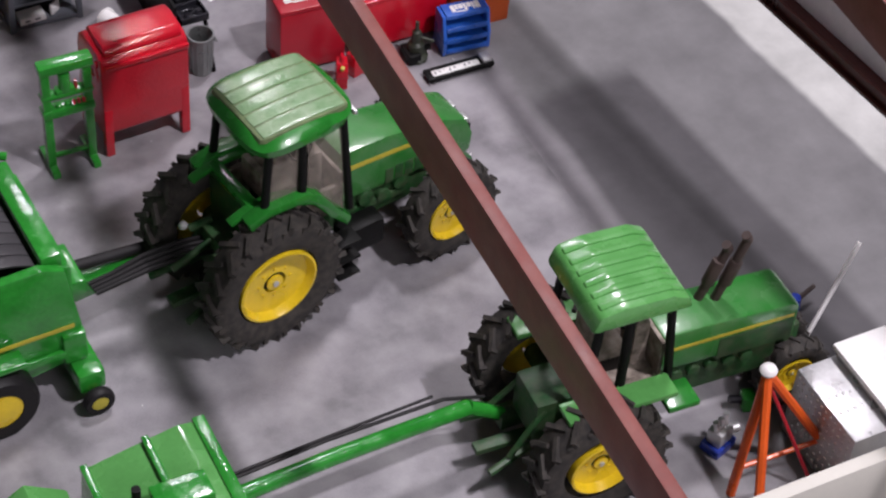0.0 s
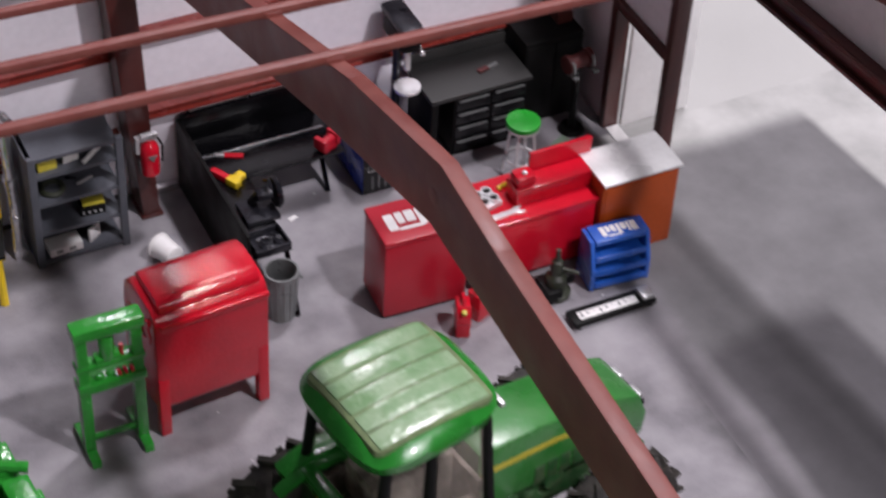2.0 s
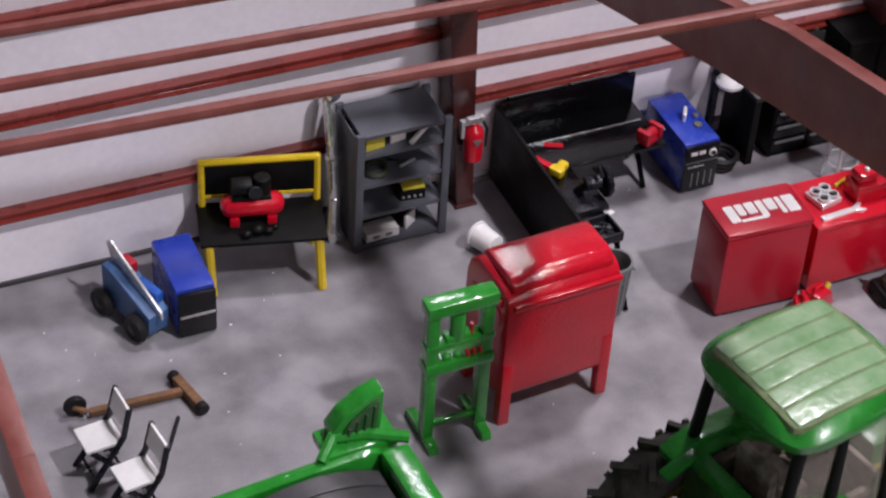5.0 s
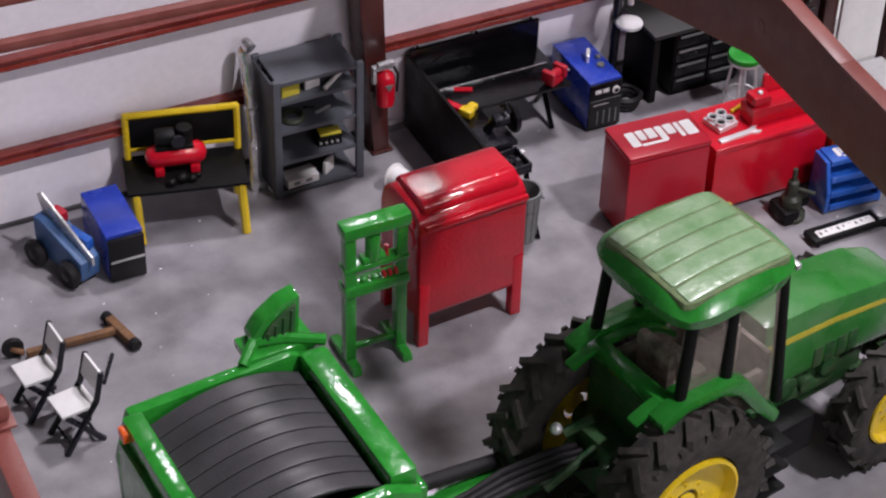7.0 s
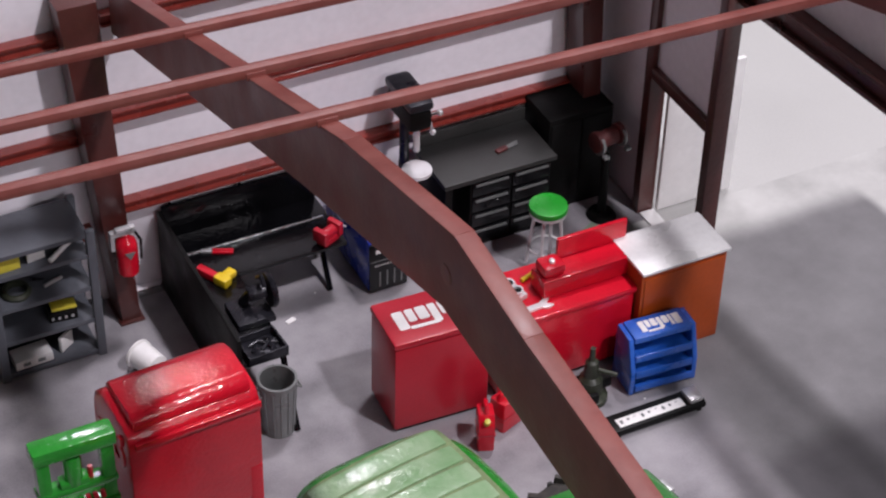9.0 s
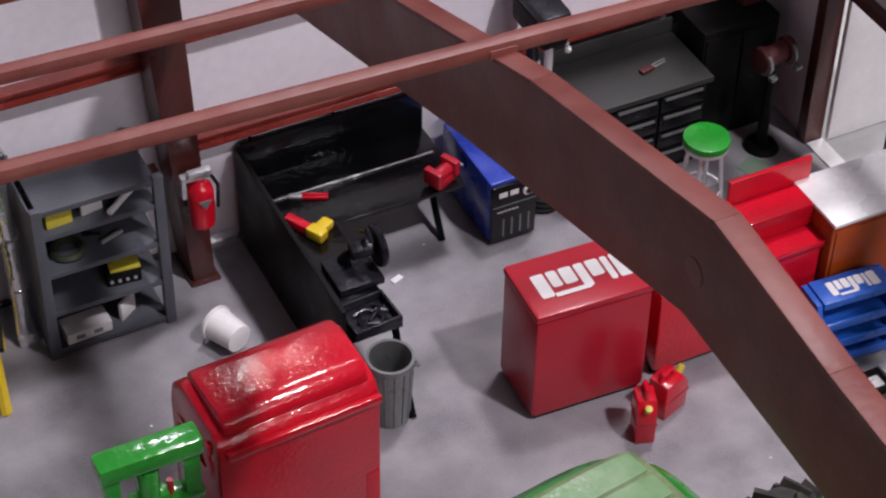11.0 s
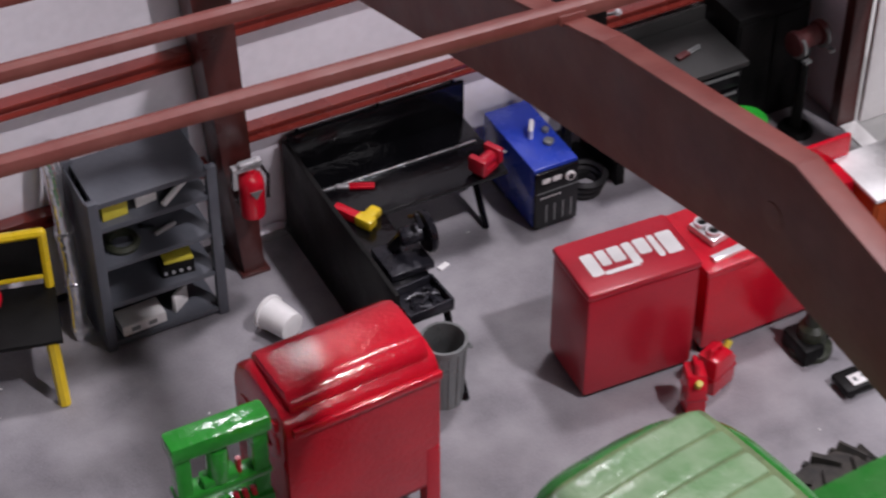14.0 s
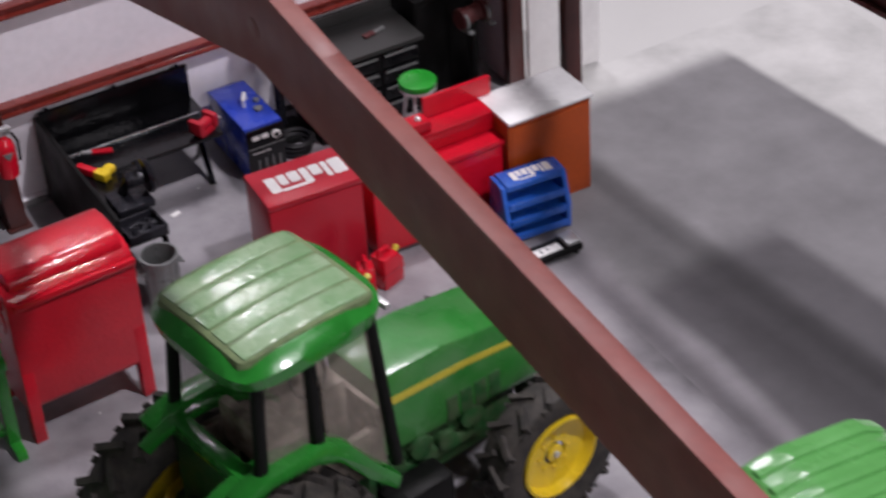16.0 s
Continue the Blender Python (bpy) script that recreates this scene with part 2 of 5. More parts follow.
def bx(bm, x0, x1, y0, y1, z0, z1, bevel=0.0, m=None, seg=2):
    """A bevelled box between two corners, turned by m about the origin of the thing."""
    got = bmesh.ops.create_cube(bm, size=1)["verts"]
    for v in got:
        v.co = Vector(((x0 + x1) / 2 + v.co.x * (x1 - x0), (y0 + y1) / 2 + v.co.y * (y1 - y0), (z0 + z1) / 2 + v.co.z * (z1 - z0)))
    if m is not None:
        bmesh.ops.transform(bm, matrix=m, verts=got)
    if bevel:
        edges = {e for v in got for e in v.link_edges}
        bmesh.ops.bevel(bm, geom=list(edges), offset=bevel, segments=seg, affect="EDGES", profile=0.6)
    return bm


def cy(bm, p0, p1, r0, r1=None, n=14, bevel=0.0):
    """A cylinder or cone between two points."""
    p0, p1 = Vector(p0), Vector(p1)
    d = p1 - p0
    m = Matrix.Translation((p0 + p1) / 2) @ d.to_track_quat("Z", "Y").to_matrix().to_4x4()
    got = bmesh.ops.create_cone(bm, cap_ends=True, segments=n, radius1=r0, radius2=r0 if r1 is None else r1, depth=d.length, matrix=m)["verts"]
    if bevel:
        caps = {f for v in got for f in v.link_faces if len(f.verts) > 4}
        bmesh.ops.bevel(bm, geom=list({e for f in caps for e in f.edges}), offset=bevel, segments=2, affect="EDGES", profile=0.6)
    return bm


def ball(bm, c, r, squash=(1, 1, 1), n=12):
    m = Matrix.Translation(c) @ Matrix.Diagonal((*squash, 1))
    bmesh.ops.create_uvsphere(bm, u_segments=n, v_segments=max(6, n // 2), radius=r, matrix=m)
    return bm


def tube(bm, pts, r, n=10):
    """A round bar that bends at its points."""
    pts = [Vector(p) for p in pts]
    for a, b in zip(pts, pts[1:]):
        cy(bm, a, b, r, n=n)
    for p in pts[1:-1]:
        ball(bm, p, r, n=n)
    return bm


def prism(bm, outline, axis, a, b, bevel=0.0):
    """A flat outline pushed along x, y or z. Outlines are (y, z), (x, z) or (x, y)."""

    def at(p, s):
        return {"x": (s, p[0], p[1]), "y": (p[0], s, p[1]), "z": (p[0], p[1], s)}[axis]

    lo, hi = [bm.verts.new(at(p, a)) for p in outline], [bm.verts.new(at(p, b)) for p in outline]
    faces = [bm.faces.new(lo), bm.faces.new(hi)]
    n = len(outline)
    for i in range(n):
        faces.append(bm.faces.new((lo[i], lo[(i + 1) % n], hi[(i + 1) % n], hi[i])))
    bmesh.ops.recalc_face_normals(bm, faces=faces)
    if bevel:
        bmesh.ops.bevel(bm, geom=list({e for f in faces for e in f.edges}), offset=bevel, segments=2, affect="EDGES", profile=0.6)
    return bm


def round_rect(x0, x1, y0, y1, r, n=5):
    """The outline of a rectangle with rounded corners."""
    out = []
    for cx, cy_, a0 in ((x1 - r, y1 - r, 0), (x0 + r, y1 - r, 90), (x0 + r, y0 + r, 180), (x1 - r, y0 + r, 270)):
        for k in range(n + 1):
            a = radians(a0 + 90 * k / n)
            out.append((cx + r * math.cos(a), cy_ + r * math.sin(a)))
    return out


def lathe(bm, profile, n=32, centre=(0, 0, 0), axis="z", closed=False):
    """A profile of (radius, height) turned round an axis."""
    rings = []
    for r, h in profile:
        ring = []
        for i in range(n):
            a = 2 * math.pi * i / n
            u, v = r * math.cos(a), r * math.sin(a)
            p = {"z": (u, v, h), "y": (u, h, v), "x": (h, u, v)}[axis]
            ring.append(bm.verts.new(Vector(p) + Vector(centre)))
        rings.append(ring)
    faces = []
    pairs = list(zip(rings, rings[1:])) + ([(rings[-1], rings[0])] if closed else [])
    for a, b in pairs:
        for i in range(n):
            faces.append(bm.faces.new((a[i], a[(i + 1) % n], b[(i + 1) % n], b[i])))
    if not closed:
        for ring in (rings[0], rings[-1]):
            faces.append(bm.faces.new(ring))
    bmesh.ops.recalc_face_normals(bm, faces=faces)
    return bm


def B():
    return bmesh.new()


def part(name, bm, material, parent=None, label="", sharp=38):
    """Links a bmesh, given in full-size metres, as one mesh object under a thing or a part."""
    bmesh.ops.scale(bm, vec=(S, S, S), verts=bm.verts)
    me = bpy.data.meshes.new(name)
    bm.to_mesh(me)
    bm.free()
    me.materials.append(material)
    me.shade_smooth()
    me.set_sharp_from_angle(angle=radians(sharp))
    ob = new(name, me)
    if parent is not None:
        ob.parent = parent
    if label:
        ob["label"] = label
    return ob


def thing(name, x, y, z=0.0, rz=0.0, label="", category="", group=""):
    """An empty at the base of a thing, in full-size metres, to which its parts belong."""
    ob = new(name)
    ob.empty_display_size = 0.01
    ob.matrix_world = pose(x * S, y * S, z * S, 0, 0, rz)
    return tagged(ob, label, category, group)


def at_pose(x, y, z, rz=0.0):
    return pose(x * S, y * S, z * S, 0, 0, rz)


def setting(name, bm, material, label, category, sharp=38):
    return tagged(part(name, bm, material, None, "", sharp), label, category, "", "structure")


# ---- ground, slabs and walls ----
setting("ground", bx(B(), -400, 400, -400, 400, -0.30, -0.02), M_GROUND, "pale grey painted base board round the shop", "ground")
b = B()
prism(b, [(-9.5, -14), (4.015, -14), (4.015, -0.715), (5.25, -0.715), (5.25, 0.42), (-9.5, 0.42)], "z", -0.06, 0)
setting("floor", b, M_FLOOR, "grey concrete shop floor with worn pale patches", "floor")
setting("pavement", bx(B(), 4.0152, 9.0, -14, -0.7152, -0.06, -0.0008), M_APRON, "sprayed grey concrete apron of the wide doorway with a painted-in shadow band", "pavement")
b = B()
bx(b, -7.0, 5.2, 0.42, 0.52, -0.02, 4.0)
setting("wall_north", b, M_WALL, "white sheet-metal back wall of the shop", "wall")
b = B()
bx(b, 5.2, 5.3, -0.56, 0.52, -0.02, 4.0)
bx(b, 5.2, 5.3, -1.56, -0.56, 1.78, 4.0)
prism(b, [(5.40, -1.56), (6.34, -11.0), (6.44, -11.0), (5.50, -1.56)], "z", 3.36, 4.6)
setting("wall_east", b, M_WALL, "white end wall with a small doorway and a wide one", "wall")
b = B()
bx(b, 2.05, 5.2, -11.75, -11.6, -0.02, 1.5, 0.01)
setting("wall_south", b, M_CREAM, "low cream front wall of the shop", "wall")
# Thin dark strip stands in for the shadow line where wall meets floor.
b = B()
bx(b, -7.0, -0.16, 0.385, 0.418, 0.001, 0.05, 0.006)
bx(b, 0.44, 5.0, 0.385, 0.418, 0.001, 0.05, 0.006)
setting("baseboard", b, M_DKSTRIP, "dark strip drawn for the shadow line at the foot of the back wall", "baseboard")
b = B()
bx(b, 0.09, 0.435, 0.28, 0.38, 0.001, 0.10, 0.02)
setting("trim", b, M_FOIL, "crumpled bright metal strip on the floor by the column", "trim")


def steel(name, label, category="beam"):
    return thing(name, 0, 0, 0, 0, label, category)


RAFTER_TOP = [(0.3, 3.49), (-4.6, 5.16), (-6.15, 5.53), (-7.0, 5.43), (-13.6, 5.0)]


def rafter_outline():
    """Side view of the bent, slightly tapered rafter: (y, z) round its edge."""
    return RAFTER_TOP + [(-13.6, 4.48), (-6.0, 4.90), (-3.9, 4.33), (0.3, 3.02)]


def steel_frame_at(x, w, group):
    """One rigid frame: column, tapered rafter with a flange, and the front post."""
    t = thing("steel_frame", x, 0, 0, 0, "red-oxide steel column and rafter frame of the shop", "steel frame", group)
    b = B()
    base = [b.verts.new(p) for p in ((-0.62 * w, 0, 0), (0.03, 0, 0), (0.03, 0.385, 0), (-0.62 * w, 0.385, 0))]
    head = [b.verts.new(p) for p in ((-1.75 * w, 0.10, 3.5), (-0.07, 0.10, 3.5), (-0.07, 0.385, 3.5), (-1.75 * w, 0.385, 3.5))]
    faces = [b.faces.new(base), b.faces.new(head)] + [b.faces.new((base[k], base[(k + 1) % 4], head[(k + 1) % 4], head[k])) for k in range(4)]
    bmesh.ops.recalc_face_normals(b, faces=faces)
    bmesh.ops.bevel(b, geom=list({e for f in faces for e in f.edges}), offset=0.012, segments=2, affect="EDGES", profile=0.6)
    part("column", b, M_SHADESTEEL, t)
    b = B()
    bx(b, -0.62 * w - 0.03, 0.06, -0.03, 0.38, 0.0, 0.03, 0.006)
    part("base_plate", b, M_SHADESTEEL, t)
    b = B()
    prism(b, rafter_outline(), "x", 0.09, 0.20, 0.014)
    rafter = part("rafter", b, M_STEEL, t)
    b = B()
    for (ya, za), (yb, zb) in zip(RAFTER_TOP, RAFTER_TOP[1:]):
        prism(b, [(ya, za + 0.003), (yb, zb + 0.003), (yb, zb + 0.03), (ya, za + 0.03)], "x", 0.08, 0.21, 0.006)
    part("top_flange", b, M_STEEL, rafter)
    b = B()
    cy(b, (0.084, -6.05, 5.19), (0.10, -6.05, 5.19), 0.07, n=20, bevel=0.008)
    part("bolt_plate", b, M_STEEL, rafter)
    b = B()
    bx(b, 0.0, w, -13.6, -13.3, 0, 4.485, 0.012)
    part("front_post", b, M_STEEL, t)
    return t


steel_frame_at(0.05, 0.24, "steel frames of the shop")
steel_frame_at(4.99, 0.2, "steel frames of the shop")
steel_frame_at(-6.16, 0.24, "steel frames of the shop")


def girt(x0, x1, z):
    b = B()
    prism(b, [(0.418, z - 0.06), (0.30, z - 0.06), (0.30, z - 0.035), (0.34, z - 0.03), (0.34, z + 0.03), (0.30, z + 0.035), (0.30, z + 0.06), (0.418, z + 0.06)], "x", x0, x1, 0.005)
    return tagged(part("wall_girt", b, M_GIRT), "glossy red-oxide steel rail along the white back wall", "rail", "rails on the back wall")


for z in (0.90, 1.98, 3.05):
    girt(-5.9, -0.2, z)
for z in (1.10, 2.12, 3.15):
    girt(0.06, 4.97, z)


def purlin(y, z):
    b = B()
    prism(b, [(-6.3, -0.045), (5.3, -0.045), (5.3, 0.045), (-6.3, 0.045)], "z", -0.045, 0.045, 0.034)
    ob = part("roof_purlin", b, M_STEEL)
    ob.matrix_world = at_pose(0, y, z, -2.6)
    for x in (-6.02, 0.19, 5.13):
        clip = bx(B(), x - 0.075, x + 0.075, -0.052, 0.052, -0.05, 0.012, 0.01)
        part("clip", clip, M_STEEL, ob)
    return tagged(ob, "slim red-oxide steel roof bar across the rafters", "beam", "roof bars")


for y in (-4.18, -2.93, -1.65):
    purlin(y, 3.49 - 0.3408 * (y - 0.3) + 0.076)

b = B()
bx(b, -7.4, -5.93, -7.97, -7.85, 5.42, 5.54, 0.03)
bx(b, -6.12, -5.91, -8.01, -7.81, 5.40, 5.419, 0.006)
tagged(part("roof_purlin", b, M_STEEL), "short red-oxide bar end clipped on the rafter", "beam", "roof bars")

# small doorway and its open leaf
d = thing("door_1", 5.2, -1.06, 0, 0, "small doorway with brown steel posts and a white open door", "door")
d["kind"] = "structure"
part("door_post", bx(B(), -0.06, 0.12, 0.46, 0.58, 0, 3.7, 0.01), M_SHADESTEEL, d)
part("door_post", bx(B(), -0.06, 0.12, -0.62, -0.50, 0, 3.86, 0.01), M_SHADESTEEL, d)
part("lintel", bx(B(), -0.06, 0.12, -0.499, 0.459, 1.66, 1.78, 0.01), M_SHADESTEEL, d)
part("threshold", bx(B(), -0.04, 0.12, -0.49, 0.45, 0.001, 0.02, 0.005), M_WHITE, d)
b = bx(B(), 0.14, 1.0, 0.405, 0.455, 0.02, 1.64, 0.01)
part("door_leaf", b, M_WHITE, d)
# wide doorway header
SKEW = Matrix.Translation((0.08, -0.5, 0)) @ Matrix.Rotation(math.atan(0.1), 4, "Z")
header = part("wide_door_header", bx(B(), 0.0, 0.20, -9.6, 0.0, 3.12, 3.35, 0.008, SKEW), M_SHADESTEEL, d)
part("door_track", bx(B(), -0.05, -0.004, -9.6, 0.0, 3.12, 3.17, 0.006, SKEW), M_SHADESTEEL, header)
part("top_lip", bx(B(), -0.04, -0.004, -9.6, 0.0, 3.31, 3.35, 0.006, SKEW), M_SHADESTEEL, header)

# ---- tractors ----


def tyre_mesh(r, w, lugs, lug_h):
    """A tyre about the y axis at the origin, with chevron lugs."""
    b = B()
    hw = w / 2
    prof = [(r * 0.60, -hw * 0.78), (r * 0.72, -hw * 0.98), (r * 0.86, -hw), (r * 0.94, -hw * 0.86), (r * 0.965, -hw * 0.45), (r * 0.97, 0),
            (r * 0.965, hw * 0.45), (r * 0.94, hw * 0.86), (r * 0.86, hw), (r * 0.72, hw * 0.98), (r * 0.60, hw * 0.78)]
    lathe(b, prof, 40, axis="y", closed=True)
    for i in range(lugs):
        for side in (-1, 1):
            a0 = 2 * math.pi * (i + (0.5 if side > 0 else 0)) / lugs
            m = Matrix.Rotation(-a0, 4, "Y") @ Matrix.Translation((r * 0.955, side * hw * 0.47, 0)) @ Matrix.Rotation(side * radians(38), 4, "X")
            bx(b, -lug_h, lug_h, -hw * 0.62, hw * 0.62, -r * 0.032, r * 0.032, 0, m)
            m = Matrix.Rotation(-a0 - side * 0.0 - 0.18, 4, "Y") @ Matrix.Translation((r * 0.90, side * hw * 0.93, 0))
            bx(b, -r * 0.06, r * 0.06, -hw * 0.07, hw * 0.07, -r * 0.03, r * 0.03, 0, m)
    return b


def wheel(parent, x, y, r, w, rim_r, side, lugs, lug_h):
    """A wheel under a tractor: tyre, dished yellow rim and hub, outer face towards side."""
    tyre = part("wheel", tyre_mesh(r, w, lugs, lug_h), M_TYRE, parent, "dusty black tractor wheel with a yellow rim", 30)
    tyre.matrix_local = at_pose(x, y, r)
    b = B()
    s = side
    lathe(b, [(rim_r * 1.03, s * w * 0.44), (rim_r * 0.97, s * w * 0.46), (rim_r * 0.93, s * w * 0.36), (rim_r * 0.88, s * w * 0.20), (rim_r * 0.55, s * w * 0.14),
              (rim_r * 0.30, s * w * 0.20), (rim_r * 0.28, s * w * 0.10), (rim_r * 0.9, s * w * 0.02), (rim_r * 1.03, s * w * 0.05)], 36, axis="y", closed=True)
    part("rim", b, M_YELLOW, tyre, "yellow dished rim")
    b = B()
    cy(b, (0, s * w * 0.16, 0), (0, s * w * 0.24, 0), rim_r * 0.22, n=18, bevel=0.012)
    part("hub", b, M_YELLOW, tyre)
    b = B()
    cy(b, (0, s * w * 0.24, 0), (0, s * w * 0.30, 0), rim_r * 0.085, n=8, bevel=0.006)
    part("hub_nut", b, M_ALU, tyre, "bright metal hub nut")
    for k in range(8):
        a = k * math.pi / 4
        u, v = rim_r * 0.42 * math.cos(a), rim_r * 0.42 * math.sin(a)
        part("wheel_nut", cy(B(), (u, s * w * 0.15, v), (u, s * w * 0.21, v), 0.018, n=6), M_YELLOW, tyre)
    return tyre


def fender(parent, side, r, y0, y1, material):
    """A fender whose plate follows the wheel and steps down towards the cab door."""
    b = B()
    lo, hi = [], []
    for k in range(11):
        a = radians(118 - k * 7.5)
        lo.append(((r + 0.07) * math.cos(a), 0.9 + (r + 0.07) * math.sin(a)))
        hi.append(((r + 0.13) * math.cos(a), 0.9 + (r + 0.13) * math.sin(a)))
    outline = lo + hi[::-1]
    prism(b, outline, "y", min(side * y0, side * y1), max(side * y0, side * y1), 0.026)
    return part("fender", b, material, parent)


def dome(u, v):
    """How far the roof falls from its middle towards its edges."""
    return 0.03 - 0.05 * u * u - 0.035 * v * v


def roof_panel(x0, x1, y0, y1, z, cx, hx, hy, nx=16, ny=10):
    """A raised panel that follows the bulge of the roof, with soft edges and rounded corners."""
    b = B()
    rows = []
    for i in range(nx + 1):
        row = []
        for j in range(ny + 1):
            u, v = math.sin((-1 + 2 * i / nx) * math.pi / 2), math.sin((-1 + 2 * j / ny) * math.pi / 2)
            edge = max(abs(u), abs(v))
            k = 1 - 0.10 * min(abs(u), abs(v)) ** 8
            x = (x0 + x1) / 2 + u * (1 - (1 - k) * 0.25) * (x1 - x0) / 2
            y = (y0 + y1) / 2 + v * k * (y1 - y0) / 2
            row.append(b.verts.new((x, y, z + dome((x - cx) / hx, y / hy) - (0.03 if edge > 0.99 else 0.004 * edge ** 4))))
        rows.append(row)
    faces = [b.faces.new((rows[i][j], rows[i + 1][j], rows[i + 1][j + 1], rows[i][j + 1])) for i in range(nx) for j in range(ny)]
    got = bmesh.ops.extrude_face_region(b, geom=faces)
    for g in got["geom"]:
        if isinstance(g, bmesh.types.BMVert):
            g.co.z -= 0.03
    bmesh.ops.recalc_face_normals(b, faces=b.faces)
    return b


def roof_mesh(x0, x1, hw, z0, z1, r=0.16):
    """A rounded cab roof that bulges a little."""
    b = B()
    nx, ny = 14, 14
    top = []
    for i in range(nx + 1):
        row = []
        for j in range(ny + 1):
            u, v = -1 + 2 * i / nx, -1 + 2 * j / ny
            e = (abs(u) ** 4 + abs(v) ** 4) ** (1 / 4)
            k = 1 if e < 1e-6 else max(abs(u), abs(v)) / e
            k = k if max(abs(u), abs(v)) > 0.6 else 1 - (1 - k) * max(abs(u), abs(v)) / 0.6
            fade = max(abs(u), abs(v))
            z = z1 + dome(u, v) - 0.03 * fade ** 6 - (0.05 if fade > 0.98 else 0)
            row.append(b.verts.new(((x0 + x1) / 2 + u * k * (x1 - x0) / 2, v * k * hw * (1 - 0.04 * u), z)))
        top.append(row)
    faces = [b.faces.new((top[i][j], top[i + 1][j], top[i + 1][j + 1], top[i][j + 1])) for i in range(nx) for j in range(ny)]
    got = bmesh.ops.extrude_face_region(b, geom=faces)
    low = [g for g in got["geom"] if isinstance(g, bmesh.types.BMVert)]
    for v in low:
        cx = (x0 + x1) / 2
        v.co = Vector((cx + (v.co.x - cx) * 0.965, v.co.y * 0.965, z0 + (v.co.z - z1) * 0.2))
    bmesh.ops.recalc_face_normals(b, faces=b.faces)
    return b


def cab(t, x0, x1, hw, z0, z1, trim, foot):
    """Floor, pillars, seat, wheel and console of an unglazed cab."""
    part("cab_floor", bx(B(), x0, x1, -hw + 0.14, hw - 0.14, z0 - 0.10, z0, 0.02), trim, t, "dust-covered cab floor")
    lean = 0.10
    for sx, px in ((0, x0 + 0.03), (1, x1 - 0.04)):
        for s in (-1, 1):
            b = B()
            m = (px + (0.06 if sx else -0.02), s * (hw - 0.04), foot if not sx else z0)
            cy(b, m, (px - (0.06 if sx else -lean * 0.6), s * (hw - 0.07), z1), 0.052, n=10)
            part("pillar", b, M_MATTE, t)
    for s in (-1, 1):
        b = B()
        cy(b, ((x0 + x1) / 2 - 0.08, s * (hw - 0.03), foot - 0.02), ((x0 + x1) / 2 - 0.06, s * (hw - 0.07), z1), 0.055, n=10)
        part("pillar", b, M_MATTE, t)
        part("side_lining", bx(B(), x0 + 0.02, x1 - 0.06, min(s * (hw - 0.17), s * (hw - 0.11)), max(s * (hw - 0.17), s * (hw - 0.11)), z0 + 0.002, foot - 0.22, 0.01), trim, t)
    seat = part("seat", bx(B(), x0 + 0.22, x0 + 0.62, -0.22, 0.22, z0 + 0.28, z0 + 0.40, 0.04), trim, t, "dusty tan driver seat")
    part("seat_back", bx(B(), x0 + 0.17, x0 + 0.27, -0.21, 0.21, z0 + 0.36, z0 + 0.74, 0.045), trim, seat)
    part("seat_base", bx(B(), x0 + 0.26, x0 + 0.60, -0.16, 0.16, z0, z0 + 0.28, 0.02), M_MATTE, seat)
    part("front_lining", bx(B(), x1 - 0.075, x1 - 0.02, -hw + 0.12, hw - 0.12, z0 + 0.002, z0 + 0.50, 0.02), trim, t)
    part("rear_lining", bx(B(), x0 + 0.02, x0 + 0.06, -hw + 0.12, hw - 0.12, z0 + 0.002, foot - 0.06, 0.015), trim, t)
    part("console", bx(B(), x1 - 0.28, x1 - 0.10, -0.15, 0.15, z0, z0 + 0.62, 0.03), trim, t)
    b = B()
    c = Vector((x1 - 0.33, 0, z0 + 0.72))
    ring = [c + Vector((0.10 * math.sin(a), 0.19 * math.cos(a), 0.15 * math.sin(a))) for a in [k * math.pi / 8 for k in range(17)]]
    tube(b, ring, 0.018, 6)
    cy(b, c, (x1 - 0.2, 0, z0 + 0.55), 0.02, n=6)
    part("steering_wheel", b, M_MATTE, t)


